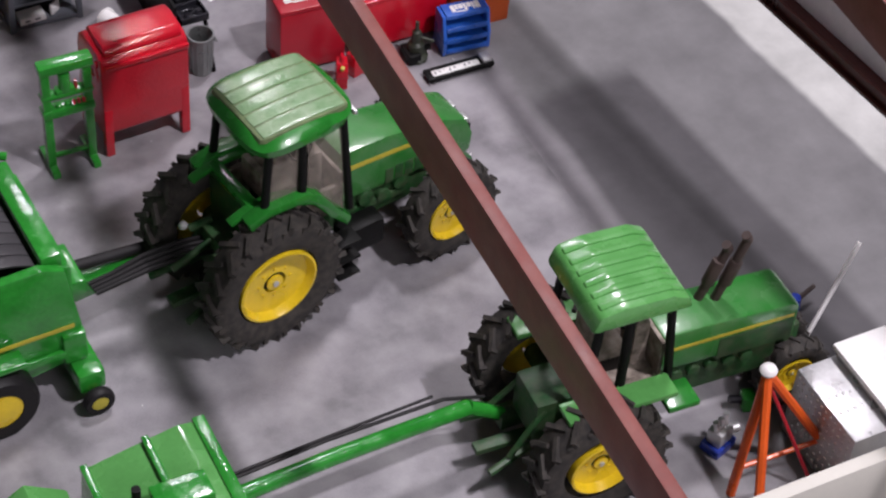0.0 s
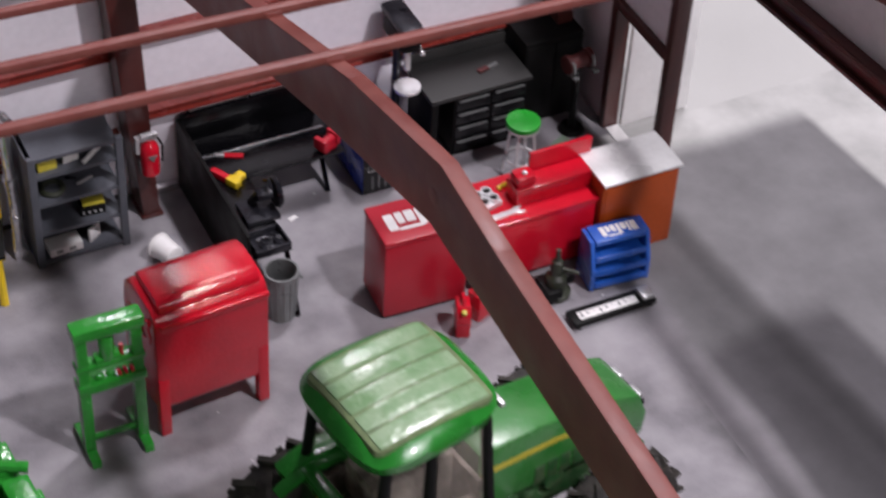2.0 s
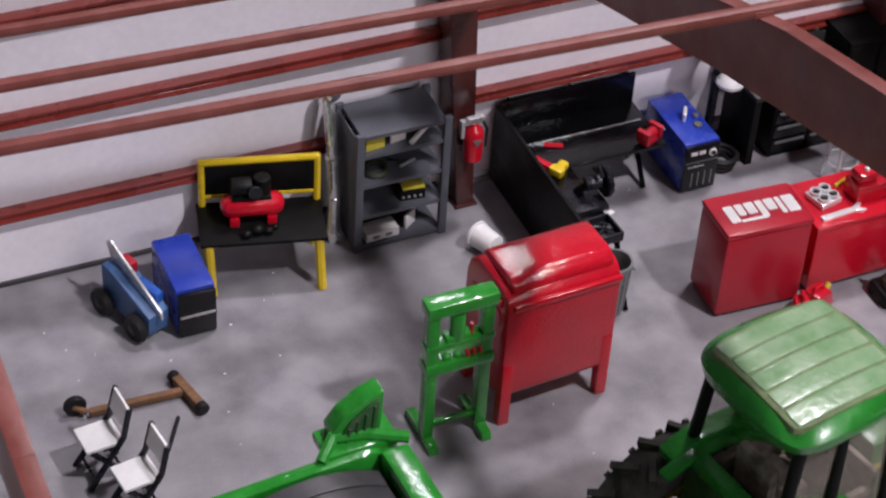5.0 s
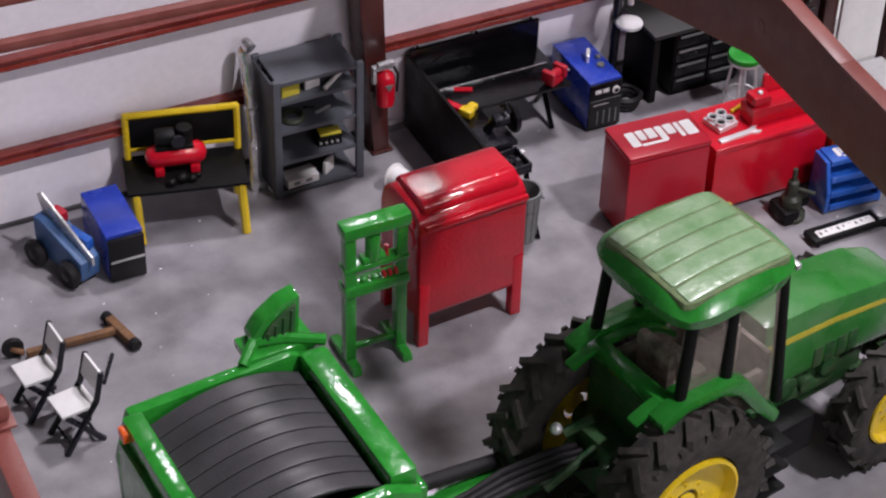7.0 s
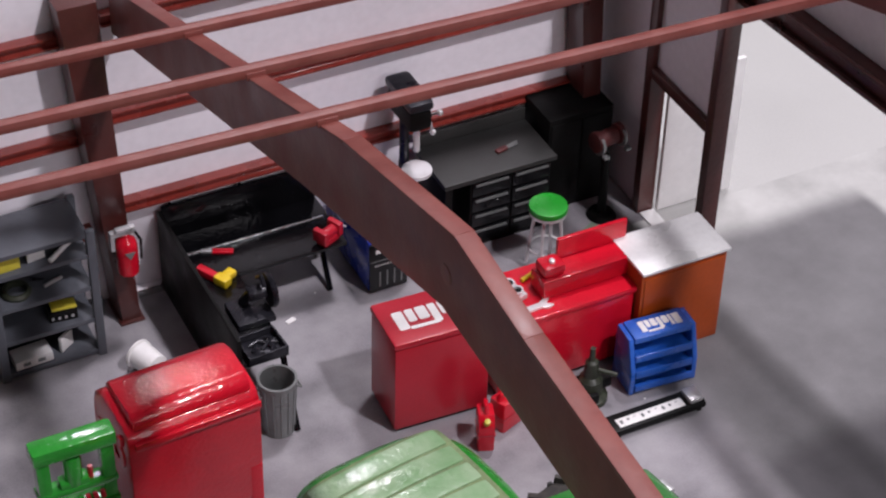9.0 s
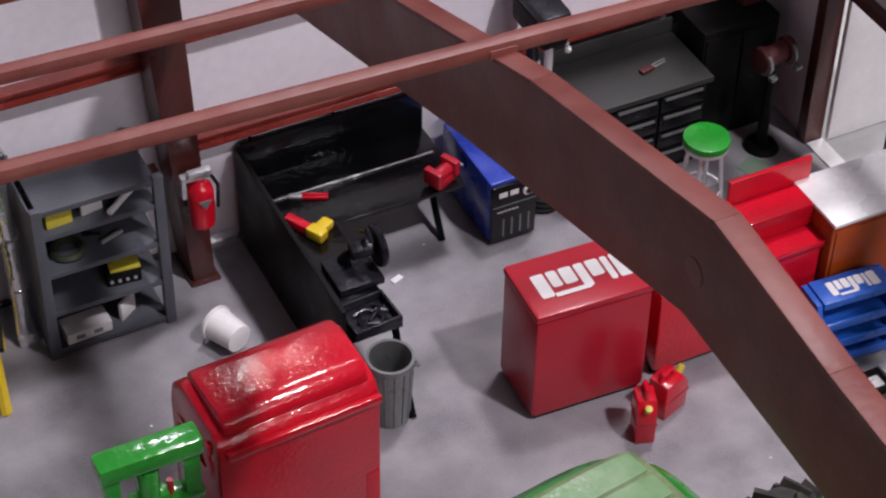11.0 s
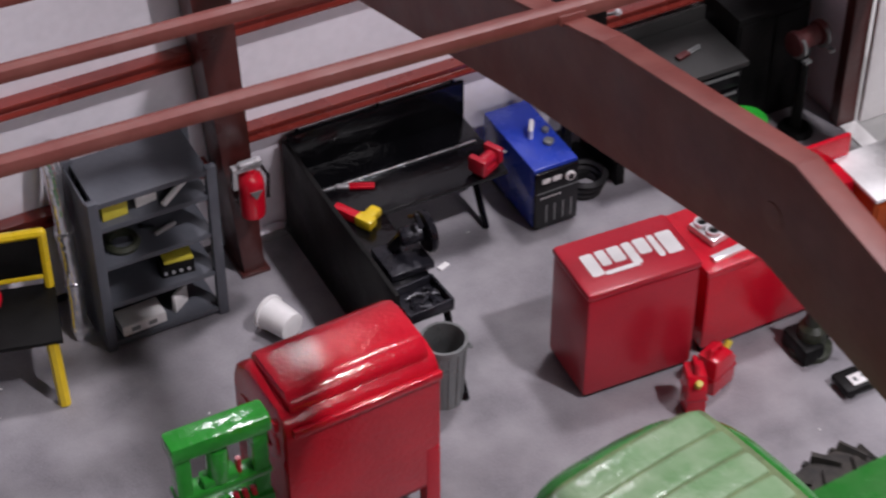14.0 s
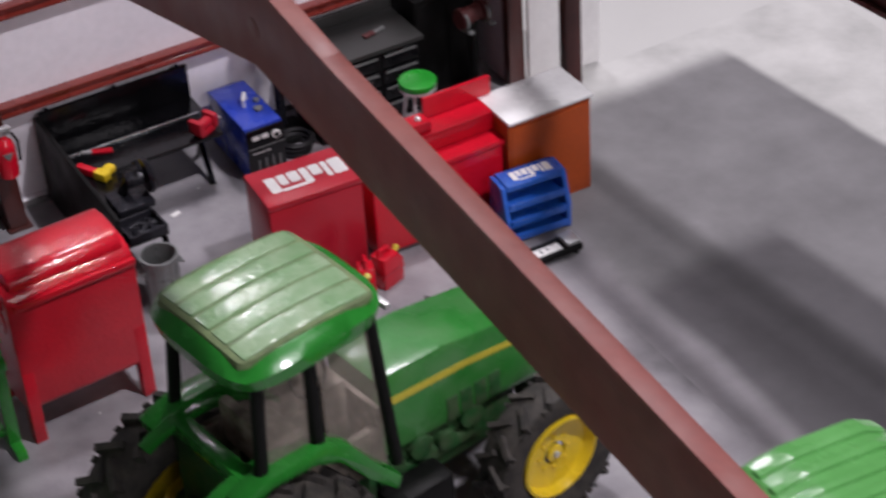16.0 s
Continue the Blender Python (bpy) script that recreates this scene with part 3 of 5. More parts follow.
def tractor_modern():
    t = thing("tractor", -0.33, -5.76, 0, 10, "dusty green row-crop tractor with yellow wheels, hitched to the baler", "tractor")
    for s in (-1, 1):
        wheel(t, -0.06, s * 0.65, 0.88, 0.40, 0.49, s, 19, 0.055)
        wheel(t, 2.45, s * 0.66, 0.64, 0.32, 0.36, s, 15, 0.045)
    part("rear_axle", cy(B(), (-0.06, -0.6, 0.88), (-0.06, 0.6, 0.88), 0.13, n=16), M_GREENDK, t)
    part("front_axle", bx(B(), 2.35, 2.55, -0.66, 0.66, 0.55, 0.75, 0.04), M_GREENDK, t)
    b = B()
    bx(b, -0.45, 1.0, -0.30, 0.30, 0.62, 1.22, 0.06)
    bx(b, 0.9, 2.5, -0.22, 0.22, 0.62, 1.12, 0.05)
    part("gearbox", b, M_GREENDK, t)
    for k, (x, z) in enumerate(((1.25, 0.95), (1.5, 1.0), (1.75, 0.92), (2.0, 1.02))):
        part("engine_cover", cy(B(), (x, -0.30, z), (x, 0.30, z), 0.09 + 0.02 * (k % 2), n=12, bevel=0.015), M_GREENDK, t)
    part("engine", bx(B(), 1.1, 2.1, -0.27, 0.27, 0.78, 0.90, 0.02), M_GREENDK, t)
    # hood: tall at the cab, sloping to the rounded nose
    b = B()
    prism(b, [(1.10, 1.12), (1.10, 1.90), (1.75, 1.87), (2.53, 1.74), (2.92, 1.57), (3.04, 1.28), (3.01, 0.98), (2.25, 1.06)], "y", -0.30, 0.30, 0.075)
    hood = part("hood", b, M_HOOD, t, "dusty green hood with a yellow stripe", 50)
    for s in (-1, 1):
        b = B()
        prism(b, [(1.14, 1.60), (1.95, 1.56), (2.58, 1.48), (2.58, 1.53), (1.95, 1.62), (1.14, 1.67)], "y", s * 0.301, s * 0.306)
        part("stripe", b, M_DECAL, hood)
        for k in range(4):
            slot = bx(B(), 1.75 + k * 0.14, 1.86 + k * 0.14, min(s * 0.300, s * 0.309), max(s * 0.300, s * 0.309), 1.12, 1.34, 0.002)
            part("grille_slot", slot, M_GREENDK, hood)
    part("nose_grille", bx(B(), 2.96, 3.05, -0.22, 0.22, 1.02, 1.38, 0.02), M_MATTE, hood)
    for s in (-1, 1):
        part("headlight", bx(B(), 2.97, 3.035, s * 0.13 - 0.07, s * 0.13 + 0.07, 1.36, 1.45, 0.015), M_ALU, hood)
    for k in range(3):
        part("front_weight", bx(B(), 2.72, 3.08, -0.28 + k * 0.19, -0.12 + k * 0.19, 0.60, 0.84, 0.02), M_GREENDK, t)
    cab(t, -0.08, 1.06, 0.57, 1.30, 2.74, M_CABIN, 1.86)
    roof = part("roof", roof_mesh(-0.22, 1.16, 0.645, 2.70, 2.90), M_GREEN, t, "green cab roof with a dusty faded top", 60)
    for k in range(5):
        y = -0.404 + 0.202 * k
        part("roof_rib", roof_panel(-0.065, 1.0, y - 0.093, y + 0.093, 2.922, 0.47, 0.69, 0.645), M_DUSTROOF, roof)
    part("roof_dirt", roof_panel(-0.11, 1.045, -0.535, 0.535, 2.910, 0.47, 0.69, 0.645, 18, 18), M_GROOVE, roof, "dirt lying in the grooves of the roof")
    for s in (-1, 1):
        fender(t, s, 0.86, 0.34, 0.46, M_GREEN)
        b = B()
        prism(b, [(-0.30, 1.70), (-0.05, 1.82), (0.32, 1.80), (0.52, 1.70), (0.74, 1.40), (1.00, 1.12), (1.06, 1.24), (0.84, 1.50), (0.62, 1.82), (0.42, 1.93), (-0.05, 1.94), (-0.34, 1.84)], "y", min(s * 0.44, s * 0.64), max(s * 0.44, s * 0.64), 0.045)
        part("door_sill", b, M_GREEN, t)
        for k in range(3):
            part("step", bx(B(), 0.78, 1.08, min(s * 0.55, s * 0.80), max(s * 0.55, s * 0.80), 0.45 + 0.26 * k, 0.49 + 0.26 * k, 0.008), M_MATTE, t)
        part("fuel_tank", bx(B(), 0.98, 1.55, min(s * 0.34, s * 0.62), max(s * 0.34, s * 0.62), 0.55, 0.95, 0.06), M_MATTE, t)
        part("roof_lamp", bx(B(), 1.12, 1.17, s * 0.42 - 0.07, s * 0.42 + 0.07, 2.655, 2.71, 0.01), M_ALU, roof)
    for s in (-1, 1):
        b = B()
        prism(b, [(0.0, 1.93), (0.40, 1.93), (0.40, 2.72), (0.0, 2.72)], "y", s * 0.515, s * 0.523)
        part("side_window", b, M_DUSTGLASS, t, "dust-filmed cab window")
        b = B()
        prism(b, [(0.50, 1.90), (0.62, 1.80), (0.86, 1.47), (1.0, 1.30), (1.0, 2.72), (0.50, 2.72)], "y", s * 0.515, s * 0.523)
        part("side_window", b, M_DUSTGLASS, t, "dust-filmed cab window")
    part("rear_belt", bx(B(), -0.20, -0.06, -0.46, 0.46, 1.74, 1.88, 0.03), M_GREEN, t)
    # The darker green on this panel stands in for shade below the belt.
    part("rear_panel", bx(B(), -0.17, -0.08, -0.45, 0.45, 1.00, 1.738, 0.02), M_GREENDK, t)
    # three-point hitch and drawbar
    b = B()
    for s in (-1, 1):
        cy(b, (-0.3, s * 0.26, 0.65), (-1.02, s * 0.42, 0.50), 0.045, n=8)
        cy(b, (-0.32, s * 0.28, 1.15), (-0.72, s * 0.36, 0.60), 0.035, n=8)
        cy(b, (-0.30, s * 0.20, 1.25), (-0.55, s * 0.28, 1.15), 0.05, n=8)
    cy(b, (-0.40, 0, 1.15), (-0.95, 0, 0.95), 0.04, n=8)
    bx(b, -1.0, -0.3, -0.08, 0.08, 0.40, 0.48, 0.01)
    part("hitch", b, M_GREENDK, t)
    part("lift_ball", ball(B(), (-0.62, 0.30, 1.22), 0.055), M_CHROME, t)
    for k, (ya, yb) in enumerate(((0.20, 0.36), (0.12, 0.30), (0.04, 0.24), (-0.06, 0.19))):
        b = B()
        tube(b, [(-0.45, ya, 1.02), (-0.75, ya * 0.6 + 0.09, 1.10 - 0.03 * k), (-1.15, yb - 0.02, 0.98 - 0.02 * k), (-1.50, yb, 0.90), (-1.80, yb + 0.03, 0.86)], 0.03, 8)
        part("hose", b, M_RUBBER, t)
    return t


def tractor_classic():
    t = thing("tractor", 1.86, -9.25, 0, -3, "older green tractor with pale ribbed roof and dark exhaust stacks", "tractor")
    for s in (-1, 1):
        wheel(t, 0.10, s * 0.80, 0.78, 0.42, 0.38, s, 18, 0.05)
        wheel(t, 2.86, s * 0.24, 0.46, 0.24, 0.24, s, 14, 0.03)
    part("rear_axle", cy(B(), (0.10, -0.8, 0.78), (0.10, 0.8, 0.78), 0.12, n=16), M_GREENDK, t)
    part("front_axle", bx(B(), 2.74, 2.92, -0.14, 0.14, 0.40, 1.12, 0.03), M_GREENDK, t)
    b = B()
    bx(b, -0.4, 1.0, -0.28, 0.28, 0.62, 1.2, 0.05)
    bx(b, 0.9, 2.6, -0.20, 0.20, 0.60, 1.15, 0.04)
    part("engine", b, M_GREENDK, t)
    for k in range(5):
        part("engine_cover", cy(B(), (1.3 + 0.22 * k, -0.27, 1.0), (1.3 + 0.22 * k, 0.27, 1.0), 0.08, n=12, bevel=0.012), M_GREENDK, t)
    b = B()
    prism(b, [(1.02, 1.20), (1.02, 1.76), (1.5, 1.76), (2.62, 1.70), (2.72, 1.64), (2.72, 1.12), (1.6, 1.18)], "y", -0.29, 0.29, 0.045)
    hood = part("hood", b, M_HOOD, t, "long flat green hood", 50)
    for s in (-1, 1):
        part("stripe", bx(B(), 1.05, 2.66, min(s * 0.291, s * 0.296), max(s * 0.291, s * 0.296), 1.50, 1.545), M_DECAL, hood)
        part("side_panel", bx(B(), 1.75, 2.68, min(s * 0.291, s * 0.298), max(s * 0.291, s * 0.298), 1.15, 1.47, 0.003), M_GREENDK, hood)
    part("nose_grille", bx(B(), 2.70, 2.74, -0.22, 0.22, 1.16, 1.58, 0.01), M_MATTE, hood)
    for y, h, dx in ((0.06, 2.56, -0.10), (0.12, 2.42, -0.28)):
        b = B()
        tube(b, [(1.92 + dx, y, 1.72), (2.18 + dx, y, h), (2.14 + dx, y, h + 0.08)], 0.055, 10)
        cy(b, (2.0 + dx, y, 1.95), (2.10 + dx, y, 2.27), 0.075, n=12, bevel=0.02)
        part("exhaust", b, M_EXH, t, "burnt dark brown exhaust stack")
    cab(t, 0.02, 1.02, 0.50, 1.30, 2.56, M_CABIN, 1.42)
    b = B()
    prism(b, [(-0.06, 2.50), (0.02, 2.73), (0.30, 2.78), (0.85, 2.76), (1.05, 2.66), (1.12, 2.50)], "y", -0.56, 0.56, 0.06)
    roof = part("roof", b, M_ROOF2, t, "pale green ribbed cab roof", 50)
    for k in range(6):
        y = -0.42 + 0.168 * k
        b = B()
        prism(b, [(0.04, 2.70), (0.06, 2.755), (0.30, 2.80), (0.85, 2.782), (1.02, 2.70), (0.98, 2.66)], "y", y - 0.042, y + 0.042, 0.018)
        part("roof_rib", b, M_ROOF2, roof)
    for s in (-1, 1):
        part("fender", bx(B(), -0.30, 0.98, min(s * 0.50, s * 0.80), max(s * 0.50, s * 0.80), 1.40, 1.48, 0.03), M_ROOF2, t)
        part("step", bx(B(), 0.92, 1.30, min(s * 0.42, s * 0.78), max(s * 0.42, s * 0.78), 1.10, 1.18, 0.02), M_GREEN, t)
    b = B()
    for s in (-1, 1):
        cy(b, (-0.3, s * 0.24, 0.6), (-0.95, s * 0.40, 0.48), 0.045, n=8)
        cy(b, (-0.3, s * 0.26, 1.1), (-0.7, s * 0.34, 0.58), 0.035, n=8)
    bx(b, -0.95, -0.25, -0.07, 0.07, 0.38, 0.46, 0.01)
    part("hitch", b, M_GREENDK, t)
    return t


tractor_modern()
tractor_classic()


def small_wheel(parent, x, y, r, w, rim_material, name="gauge_wheel"):
    b = B()
    lathe(b, [(r * 0.55, -w / 2), (r * 0.9, -w / 2), (r, -w * 0.3), (r, w * 0.3), (r * 0.9, w / 2), (r * 0.55, w / 2)], 24, axis="y", closed=True)
    o = part(name, b, M_RUBBER, parent)
    o.matrix_local = at_pose(x, y, r)
    part("rim", cy(B(), (0, -w * 0.46, 0), (0, w * 0.46, 0), r * 0.56, n=18, bevel=0.01), rim_material, o)
    return o


# ---- round baler behind the first tractor ----
t = thing("round_baler", -3.47, -5.48, 0, 3, "glossy green round baler with dark rubber belts on top", "baler")
for s in (-1, 1):
    b = B()
    prism(b, [(-0.95, 0.62), (-0.98, 1.5), (-0.86, 1.98), (0.55, 2.03), (0.82, 1.92), (0.96, 1.0), (0.86, 0.50), (0.4, 0.42), (-0.6, 0.42)], "y", min(s * 0.80, s * 0.93), max(s * 0.80, s * 0.93), 0.05)
    side = part("side_wall", b, M_GREENLUMP, t)
    part("stripe", bx(B(), -0.85, 0.86, min(s * 0.931, s * 0.938), max(s * 0.931, s * 0.938), 1.02, 1.08, 0.002), M_DECAL, side)
    part("side_rail", bx(B(), -0.70, 0.72, min(s * 0.932, s * 0.99), max(s * 0.932, s * 0.99), 0.62, 0.74, 0.02), M_GREENLUMP, side)
part("front_bar", bx(B(), 0.60, 0.84, -0.79, 0.79, 1.84, 2.05, 0.04), M_GREENLUMP, t)
part("rear_bar", bx(B(), -0.94, -0.76, -0.79, 0.79, 1.80, 2.02, 0.04), M_GREENLUMP, t)
part("front_panel", bx(B(), 0.84, 0.93, -0.79, 0.79, 0.55, 1.80, 0.02), M_GREENLUMP, t)
part("rear_panel", bx(B(), -0.98, -0.90, -0.79, 0.79, 0.60, 1.78, 0.02), M_GREENLUMP, t)
# Solid black block in place of the shaded hollow body.
part("inside_shade_block", bx(B(), -0.88, 0.82, -0.78, 0.78, 0.5, 1.72, 0.02), M_MATTE, t)
for k in range(8):
    y = -0.635 + k * 0.181
    arc = []
    for i in range(31):
        u = -1 + 2 * i / 30
        arc.append((-0.10 + u * 0.66, 1.90 + 0.17 * (1 - u * u) + 0.02 * math.sin(2.2 * u)))
    b = B()
    prism(b, arc + [(x, z - 0.03) for x, z in arc[::-1]], "y", y - 0.083, y + 0.083, 0.006)
    part("belt", b, M_BELT, t, "dark grey rubber belt", 60)
b = B()
prism(b, [(0.30, 2.0), (0.28, 2.16), (0.38, 2.30), (0.55, 2.42), (0.72, 2.47), (0.70, 2.05)], "y", 0.98, 1.16, 0.03)
bx(b, 0.20, 0.80, 0.86, 1.18, 1.96, 2.06, 0.03)
shield = part("twine_box", b, M_GREENLUMP, t, "lumpy green raised shield")
# The hollow is a flat plate with its shade put into darker green.
b = B()
prism(b, [(0.36, 2.08), (0.36, 2.15), (0.43, 2.26), (0.57, 2.37), (0.67, 2.41), (0.65, 2.08)], "y", 0.955, 0.978, 0.008)
for k in range(4):
    cy(b, (0.40 + 0.07 * k, 0.955, 2.08), (0.42 + 0.07 * k, 0.955, 2.20 + 0.055 * k), 0.018, n=6)
part("shield_hollow_shade", b, M_GREENDK, shield, "dark ribbed plate drawn for the shaded hollow of the shield")
b = B()
tube(b, [(0.15, 0.88, 2.02), (0.3, 1.0, 2.12), (0.55, 0.96, 2.10), (0.86, 0.82, 2.06)], 0.05, 8)
part("brace", b, M_GREENLUMP, t)
part("marker_lamp", bx(B(), -0.99, -0.93, 0.62, 0.74, 1.88, 1.98, 0.015), M_LAMP, t)
for s in (-1, 1):
    w = small_wheel(t, -0.15, s * 1.12, 0.46, 0.30, M_YELLOW, "wheel")
    part("wheel_shield", bx(B(), -0.45, 0.20, min(s * 0.99, s * 1.22), max(s * 0.99, s * 1.22), 0.98, 1.05, 0.02), M_GREENLUMP, t)
part("axle", cy(B(), (-0.15, -1.1, 0.46), (-0.15, 1.1, 0.46), 0.07, n=10), M_GREENDK, t)
for s in (-1, 1):
    small_wheel(t, 0.92, s * 1.34, 0.18, 0.12, M_DECAL)
part("pickup", bx(B(), 0.75, 1.08, -1.22, 1.22, 0.20, 0.50, 0.07), M_GREENLUMP, t)
part("corner_block", bx(B(), 0.70, 0.97, -0.99, -0.80, 0.52, 0.95, 0.03), M_GREENLUMP, t)
b = B()
prism(b, [(0.9, 0.40), (1.9, 0.52), (2.45, 0.50), (2.45, 0.62), (1.9, 0.68), (0.9, 0.72)], "y", -0.10, 0.10, 0.02)
part("drawbar", b, M_GREENLUMP, t)
b = B()
bx(b, 1.02, 1.25, -0.32, 0.32, 0.75, 1.0, 0.04)
part("gear_case", b, M_GREENLUMP, t)
b = B()
cy(b, (1.2, 0.05, 0.86), (2.3, 0.1, 0.72), 0.07, n=10)
part("drive_shaft", b, M_RUBBER, t)

# ---- mower towed by the second tractor ----
t = thing("mower", -2.4, -9.0, 0, 0, "green mower-conditioner with a long bent drawbar", "mower")
b = B()
prism(b, [(-0.80, 0.32), (-0.76, 1.00), (0.30, 1.22), (0.52, 1.18), (0.60, 0.40)], "y", -1.3, 0.78, 0.03)
body = part("body", b, M_ROOF2, t)
part("front_lip", bx(B(), 0.46, 0.60, -1.3, 0.80, 1.16, 1.225, 0.02), M_GREENLUMP, body)
part("centre_ridge", bx(B(), -0.10, -0.02, -1.3, 0.79, 1.11, 1.20, 0.015), M_GREENLUMP, body)
part("rear_ridge", bx(B(), -0.77, -0.69, -1.3, 0.79, 0.98, 1.06, 0.015), M_GREENLUMP, body)
part("tool_box", bx(B(), -0.30, 0.30, -0.30, 0.05, 1.14, 1.36, 0.03), M_GREENLUMP, body)
b = B()
cy(b, (-0.42, 0.05, 1.05), (-0.42, 0.05, 1.38), 0.05, n=10)
bx(b, -0.6, -0.25, -0.06, 0.02, 1.10, 1.2, 0.02)
part("lift_cylinder", b, M_MATTE, t)
b = B()
prism(b, [(-1.62, 0.22), (-1.55, 0.92), (-1.36, 1.05), (-0.92, 0.74), (-0.92, 0.22)], "y", -1.1, 0.80, 0.03)
part("rear_shield", b, M_ROOF2, t)
for s in (-1.15, 0.55):
    small_wheel(t, -0.70, s, 0.30, 0.2, M_YELLOW, "wheel")
b = B()
tube(b, [(0.52, -0.18, 1.02), (1.7, -0.05, 0.93), (3.35, 0.08, 0.80)], 0.095, 12)
tube(b, [(3.35, 0.08, 0.80), (3.78, 0.05, 0.52)], 0.085, 12)
part("drawbar", b, M_GREENLUMP, t)
b = B()
tube(b, [(0.5, -0.02, 1.10), (1.7, 0.10, 1.04), (3.1, 0.20, 0.92), (3.6, 0.18, 0.75)], 0.022, 6)
tube(b, [(0.5, 0.03, 1.10), (1.9, 0.14, 1.05), (3.0, 0.26, 0.95)], 0.018, 6)
part("hose", b, M_RUBBER, t)
part("hitch_jaw", bx(B(), 3.70, 3.98, -0.08, 0.14, 0.40, 0.60, 0.03), M_GREENDK, t)

# ---- blasting cabinet and press ----
t = thing("blast_cabinet", -0.42, -2.55, 0, 3, "thickly painted glossy red blasting cabinet on short legs", "cabinet")
b = B()
prism(b, [(-0.40, 0.36), (-0.40, 1.42), (-0.36, 1.52), (-0.26, 1.57), (0.18, 1.60), (0.34, 1.46), (0.40, 1.28), (0.40, 0.62), (0.16, 0.30), (-0.18, 0.30)], "x", -0.61, 0.54, 0.055)
body = part("body", b, M_RED, t, "", 50)
b = B()
prism(b, [(-0.33, 1.50), (-0.33, 1.60), (-0.24, 1.668), (0.16, 1.664), (0.25, 1.60), (0.25, 1.50)], "x", -0.54, 0.49, 0.045)
part("lid", b, M_RED, t, "red lid with lumpy glossy paint", 50)
part("front_lip", bx(B(), -0.56, 0.53, -0.435, -0.385, 1.40, 1.47, 0.022), M_RED, body)
for x in (-0.55, 0.47):
    for y in (-0.35, 0.34):
        b = B()
        s = 0.055
        prism(b, [(x - s, y - s), (x + s, y - s), (x + s, y + s), (x - s, y + s)], "z", 0.0, 0.75, 0.015)
        part("leg", b, M_RED, t)
part("arm_port", lathe(B(), [(0.06, -0.59), (0.15, -0.60), (0.14, -0.625), (0.10, -0.635), (0.06, -0.625)], 24, (0, -0.16, 1.22), "x", True), M_RED, t)
part("arm_port", lathe(B(), [(0.06, -0.59), (0.13, -0.60), (0.12, -0.62), (0.09, -0.63), (0.06, -0.62)], 24, (0, 0.18, 1.15), "x", True), M_RED, t)
part("latch", bx(B(), -0.64, -0.60, -0.30, -0.24, 1.38, 1.47, 0.012), M_RED, t)

t = thing("hydraulic_press", -1.43, -2.82, 0, 0, "lumpy glossy green shop press with two uprights", "press")
for x in (-0.26, 0.26):
    part("upright", bx(B(), x - 0.055, x + 0.055, -0.14, -0.02, 0.06, 1.60, 0.02), M_GREENLUMP, t)
    b = B()
    prism(b, [(-0.30, 0.0), (-0.27, 0.09), (0.26, 0.09), (0.30, 0.0)], "x", x - 0.05, x + 0.05, 0.02)
    part("foot", b, M_GREENLUMP, t)
part("head_beam", bx(B(), -0.34, 0.34, -0.17, 0.02, 1.54, 1.68, 0.035), M_GREENLUMP, t)
part("bed", bx(B(), -0.33, 0.33, -0.17, 0.02, 0.86, 0.98, 0.03), M_GREENLUMP, t)
part("cross_bar", bx(B(), -0.33, 0.33, -0.15, 0.0, 1.14, 1.20, 0.02), M_GREENLUMP, t)
part("tie_bar", bx(B(), -0.25, 0.25, -0.10, -0.05, 0.16, 0.22, 0.015), M_GREENLUMP, t)
b = B()
cy(b, (-0.02, -0.08, 1.20), (-0.02, -0.08, 1.50), 0.075, n=14, bevel=0.02)
bx(b, -0.14, 0.10, -0.14, -0.02, 1.19, 1.26, 0.02)
part("jack", b, M_GREENLUMP, t)
for k in range(5):
    part("press_plate", ball(B(), (-0.22 + 0.11 * k, -0.09, 1.0), 0.045, (1.1, 0.9, 0.7), 10), M_GREENLUMP, t)
part("valve", cy(B(), (0.12, -0.08, 1.20), (0.12, -0.08, 1.32), 0.022, n=8), M_CHEST, t)
b = B()
for k in range(3):
    cy(b, (0.06 + 0.06 * k, -0.14, 1.08), (0.07 + 0.06 * k, -0.16, 1.02), 0.02, n=6)
part("gauge", b, M_CHEST, t)

# ---- tool chest, parts washer, orange cabinet ----
t = thing("tool_chest", 2.045, -2.14, 0, -3, "plain satin red tool chest with white printing on its lid", "tool chest")
part("body", bx(B(), -0.455, 0.455, -0.285, 0.285, 0.035, 0.985, 0.035), M_CHEST, t)
lid = part("lid", bx(B(), -0.465, 0.465, -0.295, 0.295, 0.987, 1.06, 0.036), M_CHEST, t)
part("plinth", bx(B(), -0.42, 0.42, -0.26, 0.26, 0.0, 0.034), M_MATTE, t)


def logo_bars(parent, x0, x1, y0, y1, z):
    """A maker's mark as plain rounded white bars of uneven width and height, read from the back."""
    b = B()
    bars = ((1.25, 1.0), (0.5, 1.0), (1.0, 0.68), (0.72, 1.0), (1.0, 0.68), (0.78, 0.68), (1.0, 1.0))
    unit = (x1 - x0) / sum(w + 0.2 for w, h in bars)
    x = x1
    for w, h in bars:
        prism(b, round_rect(x - w * unit, x, y1 - h * (y1 - y0), y1, 0.18 * unit, 3), "z", z, z + 0.004)
        x -= (w + 0.2) * unit
    bx(b, x0 + 0.16 * (x1 - x0), x0 + 0.52 * (x1 - x0), y0 - 0.02, y0 + 0.16 * (y1 - y0) - 0.02, z + 0.0052, z + 0.0085)
    return part("white_print", b, M_PRINT, parent, "white printed mark of plain bars")


logo_bars(lid, -0.36, 0.40, -0.13, 0.11, 1.0605)

